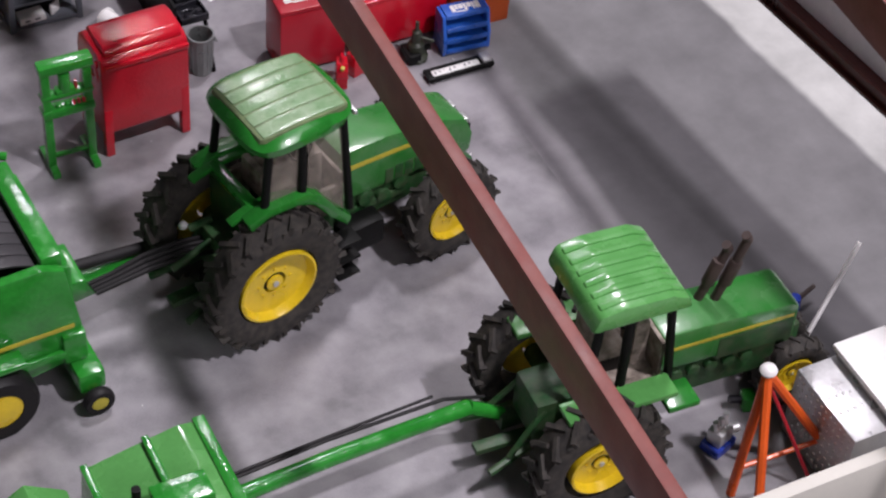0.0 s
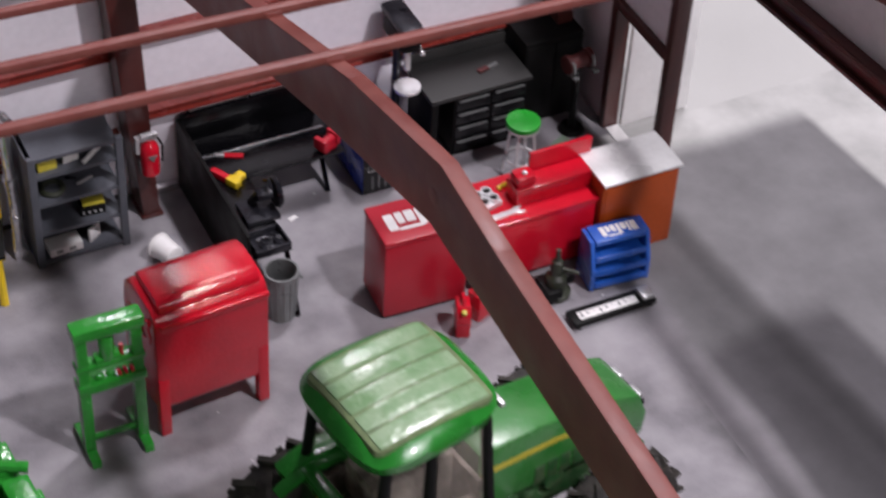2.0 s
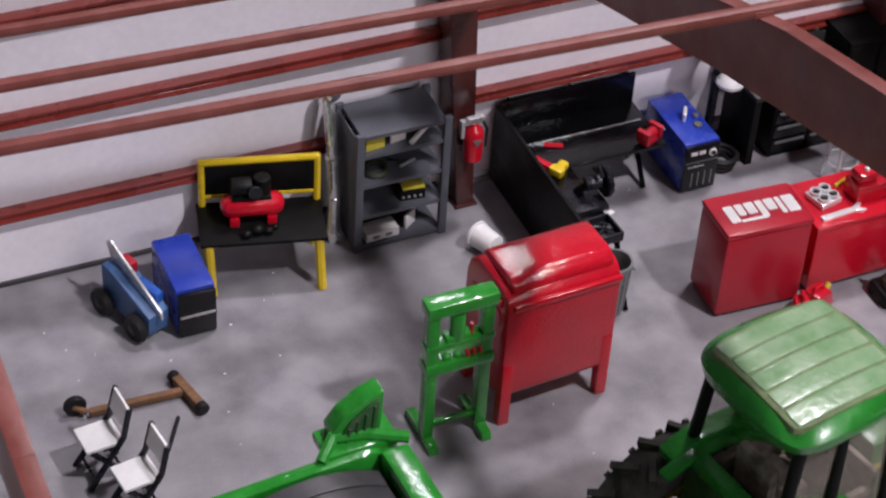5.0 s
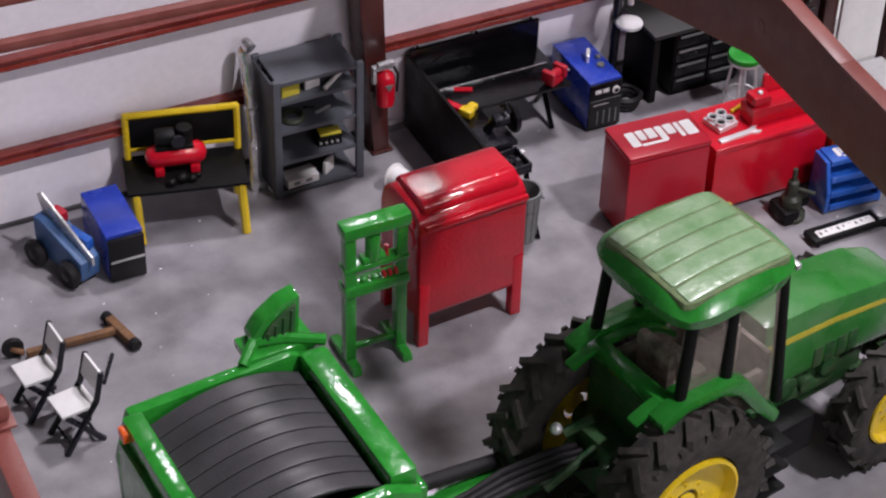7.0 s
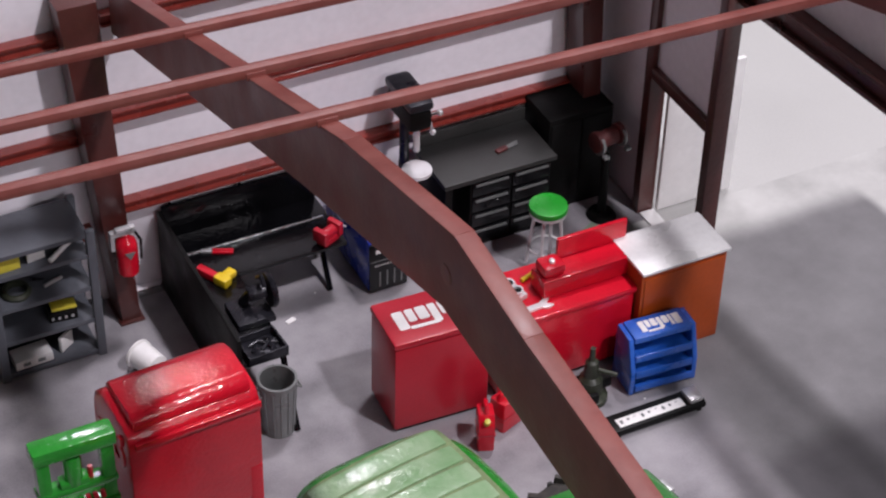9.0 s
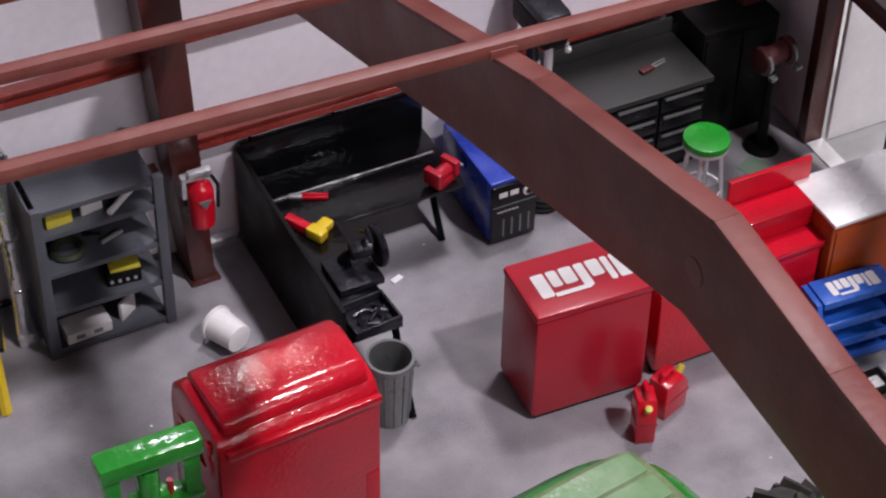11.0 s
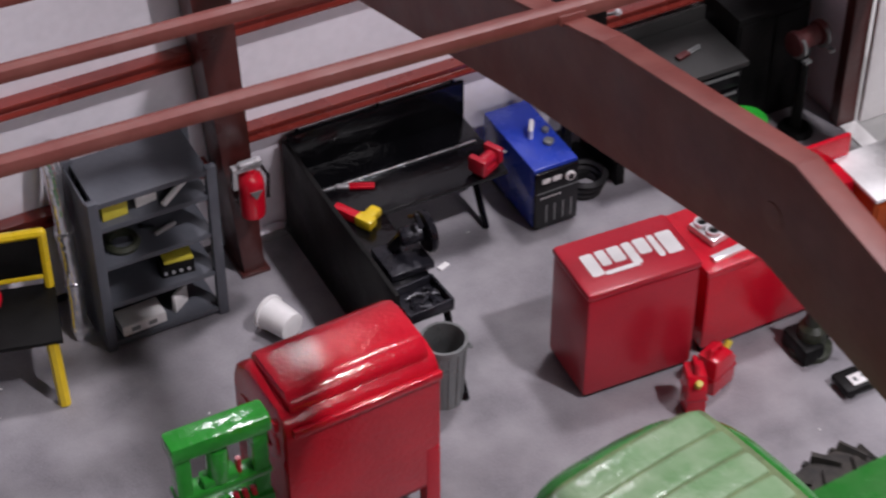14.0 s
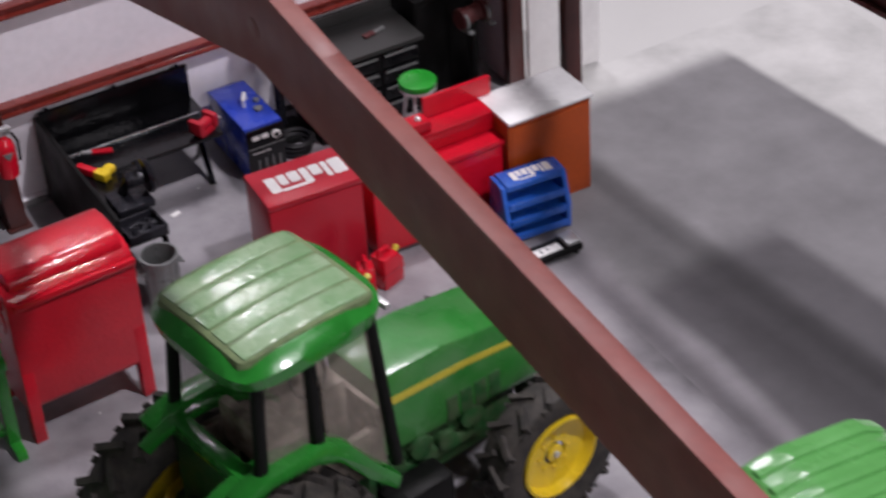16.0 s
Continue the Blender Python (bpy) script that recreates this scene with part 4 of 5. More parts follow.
t = thing("parts_washer", 3.28, -2.06, 0, 0, "glossy red parts washer with its lid propped upright", "parts washer")
b = bx(B(), -0.68, 0.70, -0.34, 0.32, 0.06, 0.82, 0.03)
part("tank", b, M_RED, t)
part("rim", bx(B(), -0.70, 0.72, -0.36, 0.34, 0.80, 0.865, 0.02), M_RED, t)
side = part("side_tank", bx(B(), -0.16, 0.74, -0.17, 0.09, 0.866, 1.07, 0.035), M_RED, t)
part("filter_cap", bx(B(), -0.14, 0.08, -0.14, 0.06, 1.071, 1.19, 0.045), M_RED, side)
part("lid", bx(B(), 0.12, 0.84, 0.10, 0.14, 0.866, 1.27, 0.012), M_RED, t)
part("lid_fold", bx(B(), 0.13, 0.83, 0.075, 0.145, 0.866, 0.90, 0.008), M_RED, t)
for x in (-0.62, 0.62):
    for y in (-0.28, 0.26):
        part("leg", bx(B(), x - 0.04, x + 0.04, y - 0.04, y + 0.04, 0, 0.07, 0.01), M_MATTE, t)
part("knob", ball(B(), (-0.03, -0.06, 1.20), 0.03), M_CHROME, t)

t = thing("cylinder_head", 2.86, -2.04, 0.866, 12, "bright chrome engine head lying on the red parts washer", "engine part")
b = bx(B(), -0.13, 0.13, -0.13, 0.13, 0, 0.06, 0.012)
block = part("block", b, M_CHROME, t)
for x in (-0.06, 0.06):
    for y in (-0.06, 0.06):
        part("bore_ring", lathe(B(), [(0.042, 0.061), (0.058, 0.061), (0.058, 0.095), (0.042, 0.095)], 16, (x, y, 0), "z", True), M_CHROME, t)
        # A black disc inside each ring stands in for the hole's shade.
        part("bore_shade", cy(B(), (x, y, 0.0605), (x, y, 0.070), 0.041, n=16), M_MATTE, t)
t = thing("wrench", 2.92, -2.30, 0.866, 4, "large chrome wrench lying on the red parts washer", "wrench")
b = B()
bx(b, -0.24, 0.16, -0.032, 0.032, 0.0, 0.03, 0.008)
prism(b, [(0.14, -0.03), (0.20, -0.06), (0.26, -0.045), (0.21, -0.01), (0.21, 0.01), (0.26, 0.045), (0.20, 0.06), (0.14, 0.03)], "z", 0, 0.026, 0.004)
part("handle", b, M_CHROME, t)
t = thing("grease_tube", 3.18, -1.88, 0.866, 20, "small yellow tube lying on the red parts washer", "tube")
part("barrel", cy(B(), (-0.12, 0, 0.022), (0.12, 0, 0.022), 0.022, n=10, bevel=0.005), M_YELLOW, t)

t = thing("work_cabinet", 4.44, -2.22, 0, 0, "orange-brown cabinet with a bare sheet-metal top", "cabinet")
part("body", bx(B(), -0.45, 0.45, -0.26, 0.26, 0, 1.04, 0.015), M_ORANGE, t)
part("metal_top", bx(B(), -0.46, 0.47, -0.29, 0.29, 1.041, 1.075, 0.01), M_SHEET, t, "bright bare metal top")
part("door", bx(B(), -0.42, 0.42, -0.272, -0.261, 0.08, 0.98, 0.004), M_ORANGE, t)

# blue bin, creeper, jack stand and fuel cans in front of them
t = thing("parts_bin", 4.06, -2.70, 0, -4, "bright blue slanted parts bin with white printing", "bin")
t.matrix_world = t.matrix_world @ Matrix.Diagonal((0.95, 1, 0.92, 1))
for x in (-0.33, 0.33):
    b = B()
    prism(b, [(-0.20, 0.02), (-0.20, 0.30), (-0.10, 0.66), (0.14, 0.66), (0.16, 0.02)], "x", x - 0.025, x + 0.025, 0.012)
    part("side_panel", b, M_SKYBLUE, t)
top = part("top_panel", bx(B(), -0.30, 0.30, -0.12, 0.14, 0.60, 0.675, 0.015), M_SKYBLUE, t)
part("back_panel", bx(B(), -0.30, 0.30, 0.10, 0.145, 0.03, 0.598, 0.01), M_SKYBLUE, t)
for z, y in ((0.40, -0.16), (0.22, -0.19), (0.05, -0.20)):
    part("shelf", bx(B(), -0.30, 0.30, y, 0.098, z, z + 0.035, 0.008), M_SKYBLUE, t)
    part("shelf_lip", bx(B(), -0.30, 0.30, y - 0.012, y + 0.014, z, z + 0.085, 0.008), M_SKYBLUE, t)
logo_bars(top, -0.20, 0.24, -0.06, 0.08, 0.6755)

t = thing("creeper", 3.80, -3.20, 0, 0, "low black mechanic's creeper with a white strip of print", "creeper")
part("tray", bx(B(), -0.50, 0.46, -0.11, 0.11, 0.03, 0.10, 0.02), M_MATTE, t)
b = B()
bx(b, -0.42, 0.26, -0.075, 0.03, 0.1005, 0.108, 0.002)
plate = part("white_plate", b, M_WHITE, t)
b = B()
for k in range(9):
    bx(b, -0.39 + 0.072 * k, -0.365 + 0.072 * k, -0.045 + 0.02 * (k % 3), 0.0, 0.1085, 0.111)
part("dark_print", b, M_GREY, plate, "dark bars of unreadable print")
part("head_rest", bx(B(), 0.30, 0.44, -0.09, 0.09, 0.101, 0.15, 0.02), M_ALU, t)
for x in (-0.44, 0.40):
    for y in (-0.09, 0.09):
        part("caster", cy(B(), (x - 0.015, y, 0.02), (x + 0.015, y, 0.02), 0.02, n=10), M_RUBBER, t)

t = thing("jack_stand", 3.38, -2.72, 0, 0, "dark olive bottle jack on a stubby black base", "jack")
b = B()
lathe(b, [(0.17, 0), (0.17, 0.05), (0.12, 0.09), (0.11, 0.24), (0.07, 0.28), (0.06, 0.44), (0.03, 0.46), (0.025, 0.60)], 16)
part("body", b, M_OLIVE, t)
b = B()
bx(b, -0.16, 0.02, -0.16, 0.16, 0.0, 0.16, 0.03)
bx(b, 0.05, 0.20, -0.05, 0.05, 0.10, 0.22, 0.02)
part("base", b, M_MATTE, t)
part("lever", cy(B(), (0.0, 0.0, 0.36), (0.20, -0.12, 0.30), 0.022, n=8), M_OLIVE, t)


def fuel_can(x, y, rz, w, d, h):
    t = thing("fuel_can", x, y, 0, rz, "red plastic fuel can with a yellow-green cap", "fuel can", "fuel cans by the tool chest")
    b = B()
    prism(b, [(-w, 0), (-w, h * 0.62), (-w * 0.5, h * 0.86), (w, h * 0.86), (w, 0)], "y", -d, d, 0.025)
    part("body", b, M_RED, t)
    b = B()
    tube(b, [(-w * 0.30, 0, h * 0.82), (-w * 0.1, 0, h * 0.99), (w * 0.65, 0, h * 0.99), (w * 0.8, 0, h * 0.84)], 0.022, 8)
    part("handle", b, M_RED, t)
    part("cap", cy(B(), (-w * 0.78, 0, h * 0.70), (-w * 1.12, 0, h * 0.84), 0.028, n=10, bevel=0.005), M_DECAL, t)
    part("band", bx(B(), -w - 0.004, w + 0.004, -d - 0.004, d + 0.004, h * 0.40, h * 0.44, 0.003), M_CHEST, t)


fuel_can(2.25, -2.84, 70, 0.11, 0.075, 0.46)
fuel_can(2.54, -2.69, 200, 0.13, 0.09, 0.40)

# ---- bins and buckets ----
t = thing("trash_can", 0.68, -1.90, 0, 0, "grey metal trash can standing open", "trash can")
b = B()
lathe(b, [(0.135, 0.0), (0.165, 0.58), (0.178, 0.585), (0.178, 0.615), (0.155, 0.615), (0.15, 0.56), (0.12, 0.02)], 28)
part("bucket", b, M_GREY, t)
for s in (-1, 1):
    b = B()
    tube(b, [(s * 0.165, -0.05, 0.50), (s * 0.205, -0.04, 0.47), (s * 0.205, 0.04, 0.47), (s * 0.165, 0.05, 0.50)], 0.012, 6)
    part("handle", b, M_GREY, t)
for k in range(14):
    a = 2 * math.pi * k / 14
    b = B()
    cy(b, (0.140 * math.cos(a), 0.140 * math.sin(a), 0.03), (0.166 * math.cos(a), 0.166 * math.sin(a), 0.55), 0.007, n=5)
    part("rib", b, M_GREY, t)

t = thing("bucket", -0.11, -0.71, 0, 112, "white plastic bucket lying on its side", "bucket")
b = B()
lathe(b, [(0.10, -0.14), (0.112, -0.135), (0.132, 0.10), (0.145, 0.105), (0.145, 0.13), (0.128, 0.13), (0.112, 0.08), (0.10, -0.12)], 26, (0, 0, 0.145), "x")
part("body", b, M_WHITE, t)
b = B()
tube(b, [(0.10, 0.14, 0.145), (0.16, 0.08, 0.03), (0.16, -0.08, 0.03), (0.10, -0.14, 0.145)], 0.008, 6)
part("handle", b, M_ALU, t)

# ---- shelf unit ----
t = thing("shelf_unit", -0.86, -0.02, 0, 0, "slate grey metal shelf unit half full of parts", "shelf")
for x in (-0.455, 0.455):
    for y in (-0.27, 0.27):
        part("post", bx(B(), x - 0.04, x + 0.04, y - 0.03, y + 0.03, 0, 1.46, 0.008), M_SHELF, t)
for z in (0.05, 0.43, 0.81, 1.18, 1.41):
    part("shelf", bx(B(), -0.44, 0.44, -0.285, 0.285, z - 0.025, z + 0.025, 0.008), M_SHELF, t)
part("side_sheet", bx(B(), -0.495, -0.480, -0.24, 0.24, 0.05, 1.42, 0.003), M_SHELF, t)
part("back_sheet", bx(B(), -0.41, 0.41, 0.24, 0.255, 0.05, 1.40, 0.003), M_MATTE, t)
SX, SY = -0.86, -0.02


def shelf_box(name, x, y, z, sx, sy, sz, material, label, rz=0.0, category="box"):
    o = part(name, bx(B(), -sx / 2, sx / 2, -sy / 2, sy / 2, 0, sz, 0.008), material)
    o.matrix_world = at_pose(SX + x, SY + y, z, rz)
    tagged(o, label, category)
    return o


shelf_box("carton", -0.28, -0.14, 1.206, 0.20, 0.16, 0.13, M_DECAL, "small yellow carton on the upper shelf", 4)
shelf_box("manual", -0.02, -0.16, 1.206, 0.17, 0.03, 0.12, M_WHITE, "white booklet standing on the upper shelf", 8, "book")
o = part("pipe", cy(B(), (-0.14, -0.10, 0.025), (0.14, 0.10, 0.05), 0.026, n=10, bevel=0.004), M_WHITE)
o.matrix_world = at_pose(SX + 0.22, SY - 0.16, 1.206)
tagged(o, "short white pipe on the upper shelf", "pipe")
o = part("hose_coil", lathe(B(), [(0.09, 0.0), (0.13, 0.0), (0.14, 0.03), (0.12, 0.06), (0.09, 0.05)], 24, closed=True), M_OLIVE)
o.matrix_world = at_pose(SX - 0.22, SY - 0.10, 0.836)
tagged(o, "coil of dark olive hose on a shelf", "hose")
o = part("pipe", cy(B(), (-0.09, -0.03, 0.02), (0.09, 0.03, 0.02), 0.018, n=8), M_ALU)
o.matrix_world = at_pose(SX + 0.12, SY - 0.10, 0.836)
tagged(o, "stubby bright metal rod on a middle shelf", "pipe")
o = part("pipe", cy(B(), (-0.05, 0.03, 0.02), (0.06, -0.02, 0.02), 0.015, n=8), M_IRON)
o.matrix_world = at_pose(SX + 0.0, SY - 0.02, 0.836)
tagged(o, "small dark rod on a middle shelf", "pipe")
t = thing("battery", SX + 0.16, SY - 0.14, 0.456, -6, "black battery with yellow-green top on a shelf", "battery")
part("case", bx(B(), -0.13, 0.13, -0.07, 0.07, 0, 0.11, 0.01), M_MATTE, t)
part("cover", bx(B(), -0.10, 0.13, -0.05, 0.075, 0.111, 0.14, 0.008), M_DECAL, t)
for k in range(4):
    part("terminal", cy(B(), (-0.10 + 0.06 * k, -0.071, 0.05), (-0.10 + 0.06 * k, -0.082, 0.05), 0.014, n=8), M_ALU, t)
t = thing("socket_box", SX - 0.16, SY - 0.14, 0.076, 3, "white moulded box on the bottom shelf", "box")
part("case", bx(B(), -0.20, 0.16, -0.12, 0.08, 0, 0.10, 0.012), M_WHITE, t)
for x in (-0.10, 0.04):
    # Flat grey patch painted for a shaded recess, just proud of the front.
    part("recess_shade", bx(B(), x - 0.03, x + 0.04, -0.123, -0.119, 0.03, 0.07, 0.002), M_GREY, t)
o = shelf_box("bracket", 0.16, -0.14, 0.076, 0.17, 0.035, 0.17, M_WHITE, "folded white sheet bracket on the bottom shelf", 35, "bracket")

# fire extinguisher on the column
t = thing("fire_extinguisher", -0.03, -0.115, 0.71, 0, "red fire extinguisher with a silver valve hung on the column", "fire extinguisher")
b = B()
lathe(b, [(0.03, 0.0), (0.095, 0.015), (0.10, 0.06), (0.10, 0.32), (0.085, 0.38), (0.04, 0.42), (0.035, 0.45)], 22)
part("cylinder", b, M_RED, t)
b = B()
bx(b, -0.15, 0.09, -0.03, 0.04, 0.45, 0.50, 0.012)
bx(b, -0.10, 0.08, -0.06, 0.0, 0.51, 0.55, 0.010)
bx(b, -0.15, -0.11, -0.03, 0.03, 0.30, 0.45, 0.010)
cy(b, (0, 0, 0.44), (0, 0, 0.52), 0.03, n=10)
part("valve", b, M_ALU, t)
part("bracket", bx(B(), -0.05, 0.05, 0.08, 0.115, 0.12, 0.40, 0.006), M_MATTE, t)
b = B()
prism(b, [(-0.05, 0.30), (0.05, 0.30), (0.0, 0.22)], "y", -0.108, -0.100)
part("label", b, M_GREY, t)
b = B()
tube(b, [(0.08, -0.02, 0.47), (0.13, -0.03, 0.36), (0.12, -0.03, 0.15)], 0.014, 8)
part("hose", b, M_RUBBER, t)

# ---- yellow bench with compressor ----
t = thing("work_bench", -2.25, -0.13, 0, -14, "yellow-framed work bench with a black top and back board", "bench")
part("bench_top", bx(B(), -0.62, 0.60, -0.34, 0.30, 0.53, 0.57, 0.008), M_MATTE, t)
part("back_board", bx(B(), -0.53, 0.53, 0.255, 0.285, 0.70, 1.06, 0.004), M_MATTE, t)
b = B()
tube(b, [(-0.56, 0.27, 0.56), (-0.56, 0.27, 1.09), (0.56, 0.27, 1.09), (0.56, 0.27, 0.56)], 0.038, 8)
part("back_frame", b, M_YELLOW, t)
part("back_rail", bx(B(), -0.55, 0.55, 0.25, 0.29, 0.655, 0.695, 0.008), M_YELLOW, t)
for x in (-0.54, 0.52):
    for y, out in ((-0.30, -0.12), (0.22, 0.04)):
        b = B()
        cy(b, (x, y, 0.53), (x + 0.02, y + out, 0.0), 0.048, n=8)
        part("leg", b, M_YELLOW, t)
part("brace", bx(B(), -0.50, 0.48, 0.22, 0.26, 0.30, 0.34, 0.006), M_MATTE, t)

t = thing("air_compressor", -2.34, -0.10, 0.57, -12, "red air compressor with a black motor on the bench", "compressor")
b = B()
lathe(b, [(0.02, -0.31), (0.08, -0.29), (0.115, -0.24), (0.12, 0.0), (0.115, 0.24), (0.08, 0.29), (0.02, 0.31)], 20, (0, 0, 0.19), "x")
part("tank", b, M_RED, t)
for x in (-0.18, 0.18):
    part("foot", bx(B(), x - 0.05, x + 0.05, -0.11, 0.11, 0.0, 0.10, 0.02), M_RED, t)
b = B()
cy(b, (-0.20, 0.02, 0.40), (0.0, 0.02, 0.40), 0.095, n=14, bevel=0.02)
cy(b, (0.10, 0.02, 0.31), (0.10, 0.02, 0.50), 0.085, n=12, bevel=0.02)
bx(b, -0.2, 0.18, -0.08, 0.10, 0.29, 0.33, 0.01)
part("motor", b, M_MATTE, t)
part("pulley", cy(B(), (0.02, -0.09, 0.41), (0.02, -0.12, 0.41), 0.07, n=14), M_IRON, t)
t = thing("motor_parts", -2.36, -0.34, 0.57, 0, "pile of small black motor parts on the bench", "parts")
b = B()
for k, (x, y, r) in enumerate(((-0.12, 0, 0.05), (0.0, 0.02, 0.06), (0.10, -0.01, 0.045), (0.18, 0.03, 0.03))):
    ball(b, (x, y, r * 0.8), r, (1.2, 0.9, 0.8), 8)
part("heap", b, M_MATTE, t)

t = thing("exhaust_pipe", -1.47, 0.06, 0, 0, "tall bright chrome exhaust pipe leaning on the wall", "pipe")
b = B()
tube(b, [(0.0, -0.10, 0.06), (0.02, -0.04, 0.6), (0.02, 0.04, 1.1), (0.03, 0.14, 1.42), (0.02, 0.20, 1.56), (0.05, 0.16, 1.64), (0.07, 0.09, 1.61)], 0.064, 14)
part("pipe", b, M_FOIL, t)
part("foot", bx(B(), -0.06, 0.09, -0.16, -0.03, 0.0, 0.12, 0.02), M_FOIL, t)
for z in (0.5, 0.95):
    b = B()
    lathe(b, [(0.06, z - 0.025), (0.078, z - 0.025), (0.078, z + 0.025), (0.06, z + 0.025)], 14, (0.02, -0.05 + (z - 0.5) * 0.13, 0), "z", True)
    part("clamp", b, M_FOIL, t)

# ---- blue machines by the wall ----
t = thing("generator", -3.16, -0.48, 0, 0, "boxy blue generator with a black front", "generator")
part("case", bx(B(), -0.19, 0.19, -0.36, 0.42, 0.02, 0.56, 0.02), M_BLUE, t)
part("front", bx(B(), -0.185, 0.185, -0.42, -0.362, 0.02, 0.53, 0.02), M_BLACK, t)
part("trim", bx(B(), -0.17, 0.17, -0.428, -0.418, 0.26, 0.285, 0.002), M_ALU, t)
for x in (-0.14, 0.14):
    part("foot", bx(B(), x - 0.03, x + 0.03, -0.33, 0.36, 0, 0.019), M_RUBBER, t)

t = thing("hand_cart", -3.64, -0.48, 0, 22, "faded blue wheeled cart with a leaning metal plate", "cart")
b = B()
prism(b, [(-0.34, 0.08), (-0.36, 0.32), (0.22, 0.56), (0.34, 0.56), (0.34, 0.10)], "x", -0.13, 0.12, 0.03)
part("box", b, M_TEAL, t)
b = B()
prism(b, [(-0.42, 0.28), (-0.41, 0.38), (0.30, 0.80), (0.37, 0.76), (0.30, 0.58)], "x", -0.03, 0.0, 0.008)
part("plate", b, M_ALU, t, "scuffed bare metal plate")
part("tool_tray", bx(B(), 0.02, 0.12, -0.28, 0.04, 0.36, 0.48, 0.03), M_SKYBLUE, t)
part("red_pouch", bx(B(), 0.01, 0.11, 0.06, 0.24, 0.50, 0.64, 0.04), M_CHEST, t)
for y in (-0.22, 0.28):
    b = B()
    lathe(b, [(0.05, -0.045), (0.13, -0.045), (0.15, 0.0), (0.13, 0.045), (0.05, 0.045)], 18, axis="x", closed=True)
    o = part("wheel", b, M_RUBBER, t)
    o.matrix_local = at_pose(-0.18, y, 0.15)
    part("hub", cy(B(), (-0.235, y, 0.15), (-0.12, y, 0.15), 0.05, n=12, bevel=0.008), M_IRON, t)
part("stand", bx(B(), 0.02, 0.10, -0.28, 0.28, 0, 0.10, 0.01), M_MATTE, t)


def folding_chair(x, y, rz):
    t = thing("folding_chair", x, y, 0, rz, "folding chair with a white seat and dark crossed legs", "chair", "white folding chairs")
    part("seat", bx(B(), -0.18, 0.17, -0.16, 0.16, 0.42, 0.46, 0.018), M_WHITE, t)
    b = B()
    m = Matrix.Translation((0.20, 0, 0.70)) @ Matrix.Rotation(radians(14), 4, "Y")
    bx(b, -0.015, 0.015, -0.15, 0.15, -0.11, 0.11, 0.012, m)
    part("backrest", b, M_WHITE, t)
    for s in (-1, 1):
        part("leg", tube(B(), [(0.23, s * 0.155, 0.80), (0.16, s * 0.16, 0.50), (-0.18, s * 0.17, 0.0)], 0.030, 6), M_IRON, t)
        part("leg", tube(B(), [(-0.14, s * 0.14, 0.43), (0.20, s * 0.15, 0.0)], 0.030, 6), M_IRON, t)
    part("cross_bar", cy(B(), (-0.12, -0.165, 0.09), (-0.12, 0.165, 0.09), 0.014, n=6), M_IRON, t)
    part("cross_bar", cy(B(), (0.14, -0.15, 0.08), (0.14, 0.15, 0.08), 0.014, n=6), M_IRON, t)
    part("seat_bracket", bx(B(), -0.02, 0.06, -0.15, 0.15, 0.39, 0.418, 0.004), M_IRON, t)
    return t


folding_chair(-4.33, -2.78, 8)
folding_chair(-4.50, -2.25, 6)

t = thing("tow_bar", -3.98, -1.60, 0, -2, "rusty brown tow bar with black ends lying on the floor", "tow bar")
part("beam", bx(B(), -0.44, 0.44, -0.035, 0.035, 0.03, 0.10, 0.015), M_RUST, t)
skew = Matrix.Translation((0.47, -0.03, 0)) @ Matrix.Rotation(radians(16), 4, "Z")
part("cross_head", bx(B(), -0.045, 0.045, -0.21, 0.21, 0.025, 0.115, 0.015, skew), M_RUST, t)
for s_ in (-1, 1):
    part("end_cap", cy(B(), skew @ Vector((0, s_ * 0.20, 0.065)), skew @ Vector((0, s_ * 0.28, 0.065)), 0.06, n=12, bevel=0.01), M_RUBBER, t)
b = B()
lathe(b, [(0.03, -0.03), (0.10, -0.03), (0.11, 0.0), (0.10, 0.03), (0.03, 0.03)], 16, (-0.55, 0.08, 0.11), "y", True)
part("wheel", b, M_RUBBER, t)
b = B()
cy(b, (-0.46, 0.0, 0.08), (-0.60, 0.10, 0.11), 0.03, n=8)
part("fork", b, M_RUST, t)
t = thing("tool_rod", -3.78, -2.05, 0, 60, "dark steel rod lying beside the tow bar", "rod")
part("rod", cy(B(), (-0.20, 0, 0.02), (0.20, 0, 0.02), 0.02, n=8), M_IRON, t)

# ---- black L-shaped bench ----
t = thing("welding_bench", 0.45, 0.25, 0, 0, "glossy black L-shaped welding bench with steel splash boards", "bench")
part("side_board", bx(B(), -0.03, 0.01, -1.90, 0.10, 0.0, 0.93, 0.01), M_MATTE, t, "dull black side board down to the floor")
back = part("back_board", bx(B(), 0.012, 1.56, 0.06, 0.10, 0.10, 0.97, 0.008), M_BLACK, t)
for x in (0.10, 0.80, 1.46):
    part("knob", cy(B(), (x, 0.08, 0.965), (x, 0.08, 1.0), 0.018, n=8), M_BLACK, back)
part("wall_top", bx(B(), 0.012, 1.56, -0.70, 0.058, 0.57, 0.61, 0.008), M_BLACK, t)
part("wing_top", bx(B(), 0.012, 0.46, -1.88, -0.701, 0.57, 0.61, 0.008), M_BLACK, t)
part("steel_strip", bx(B(), 0.02, 1.50, -0.27, -0.25, 0.612, 0.626, 0.004), M_FOIL, t, "worn bright steel strip")
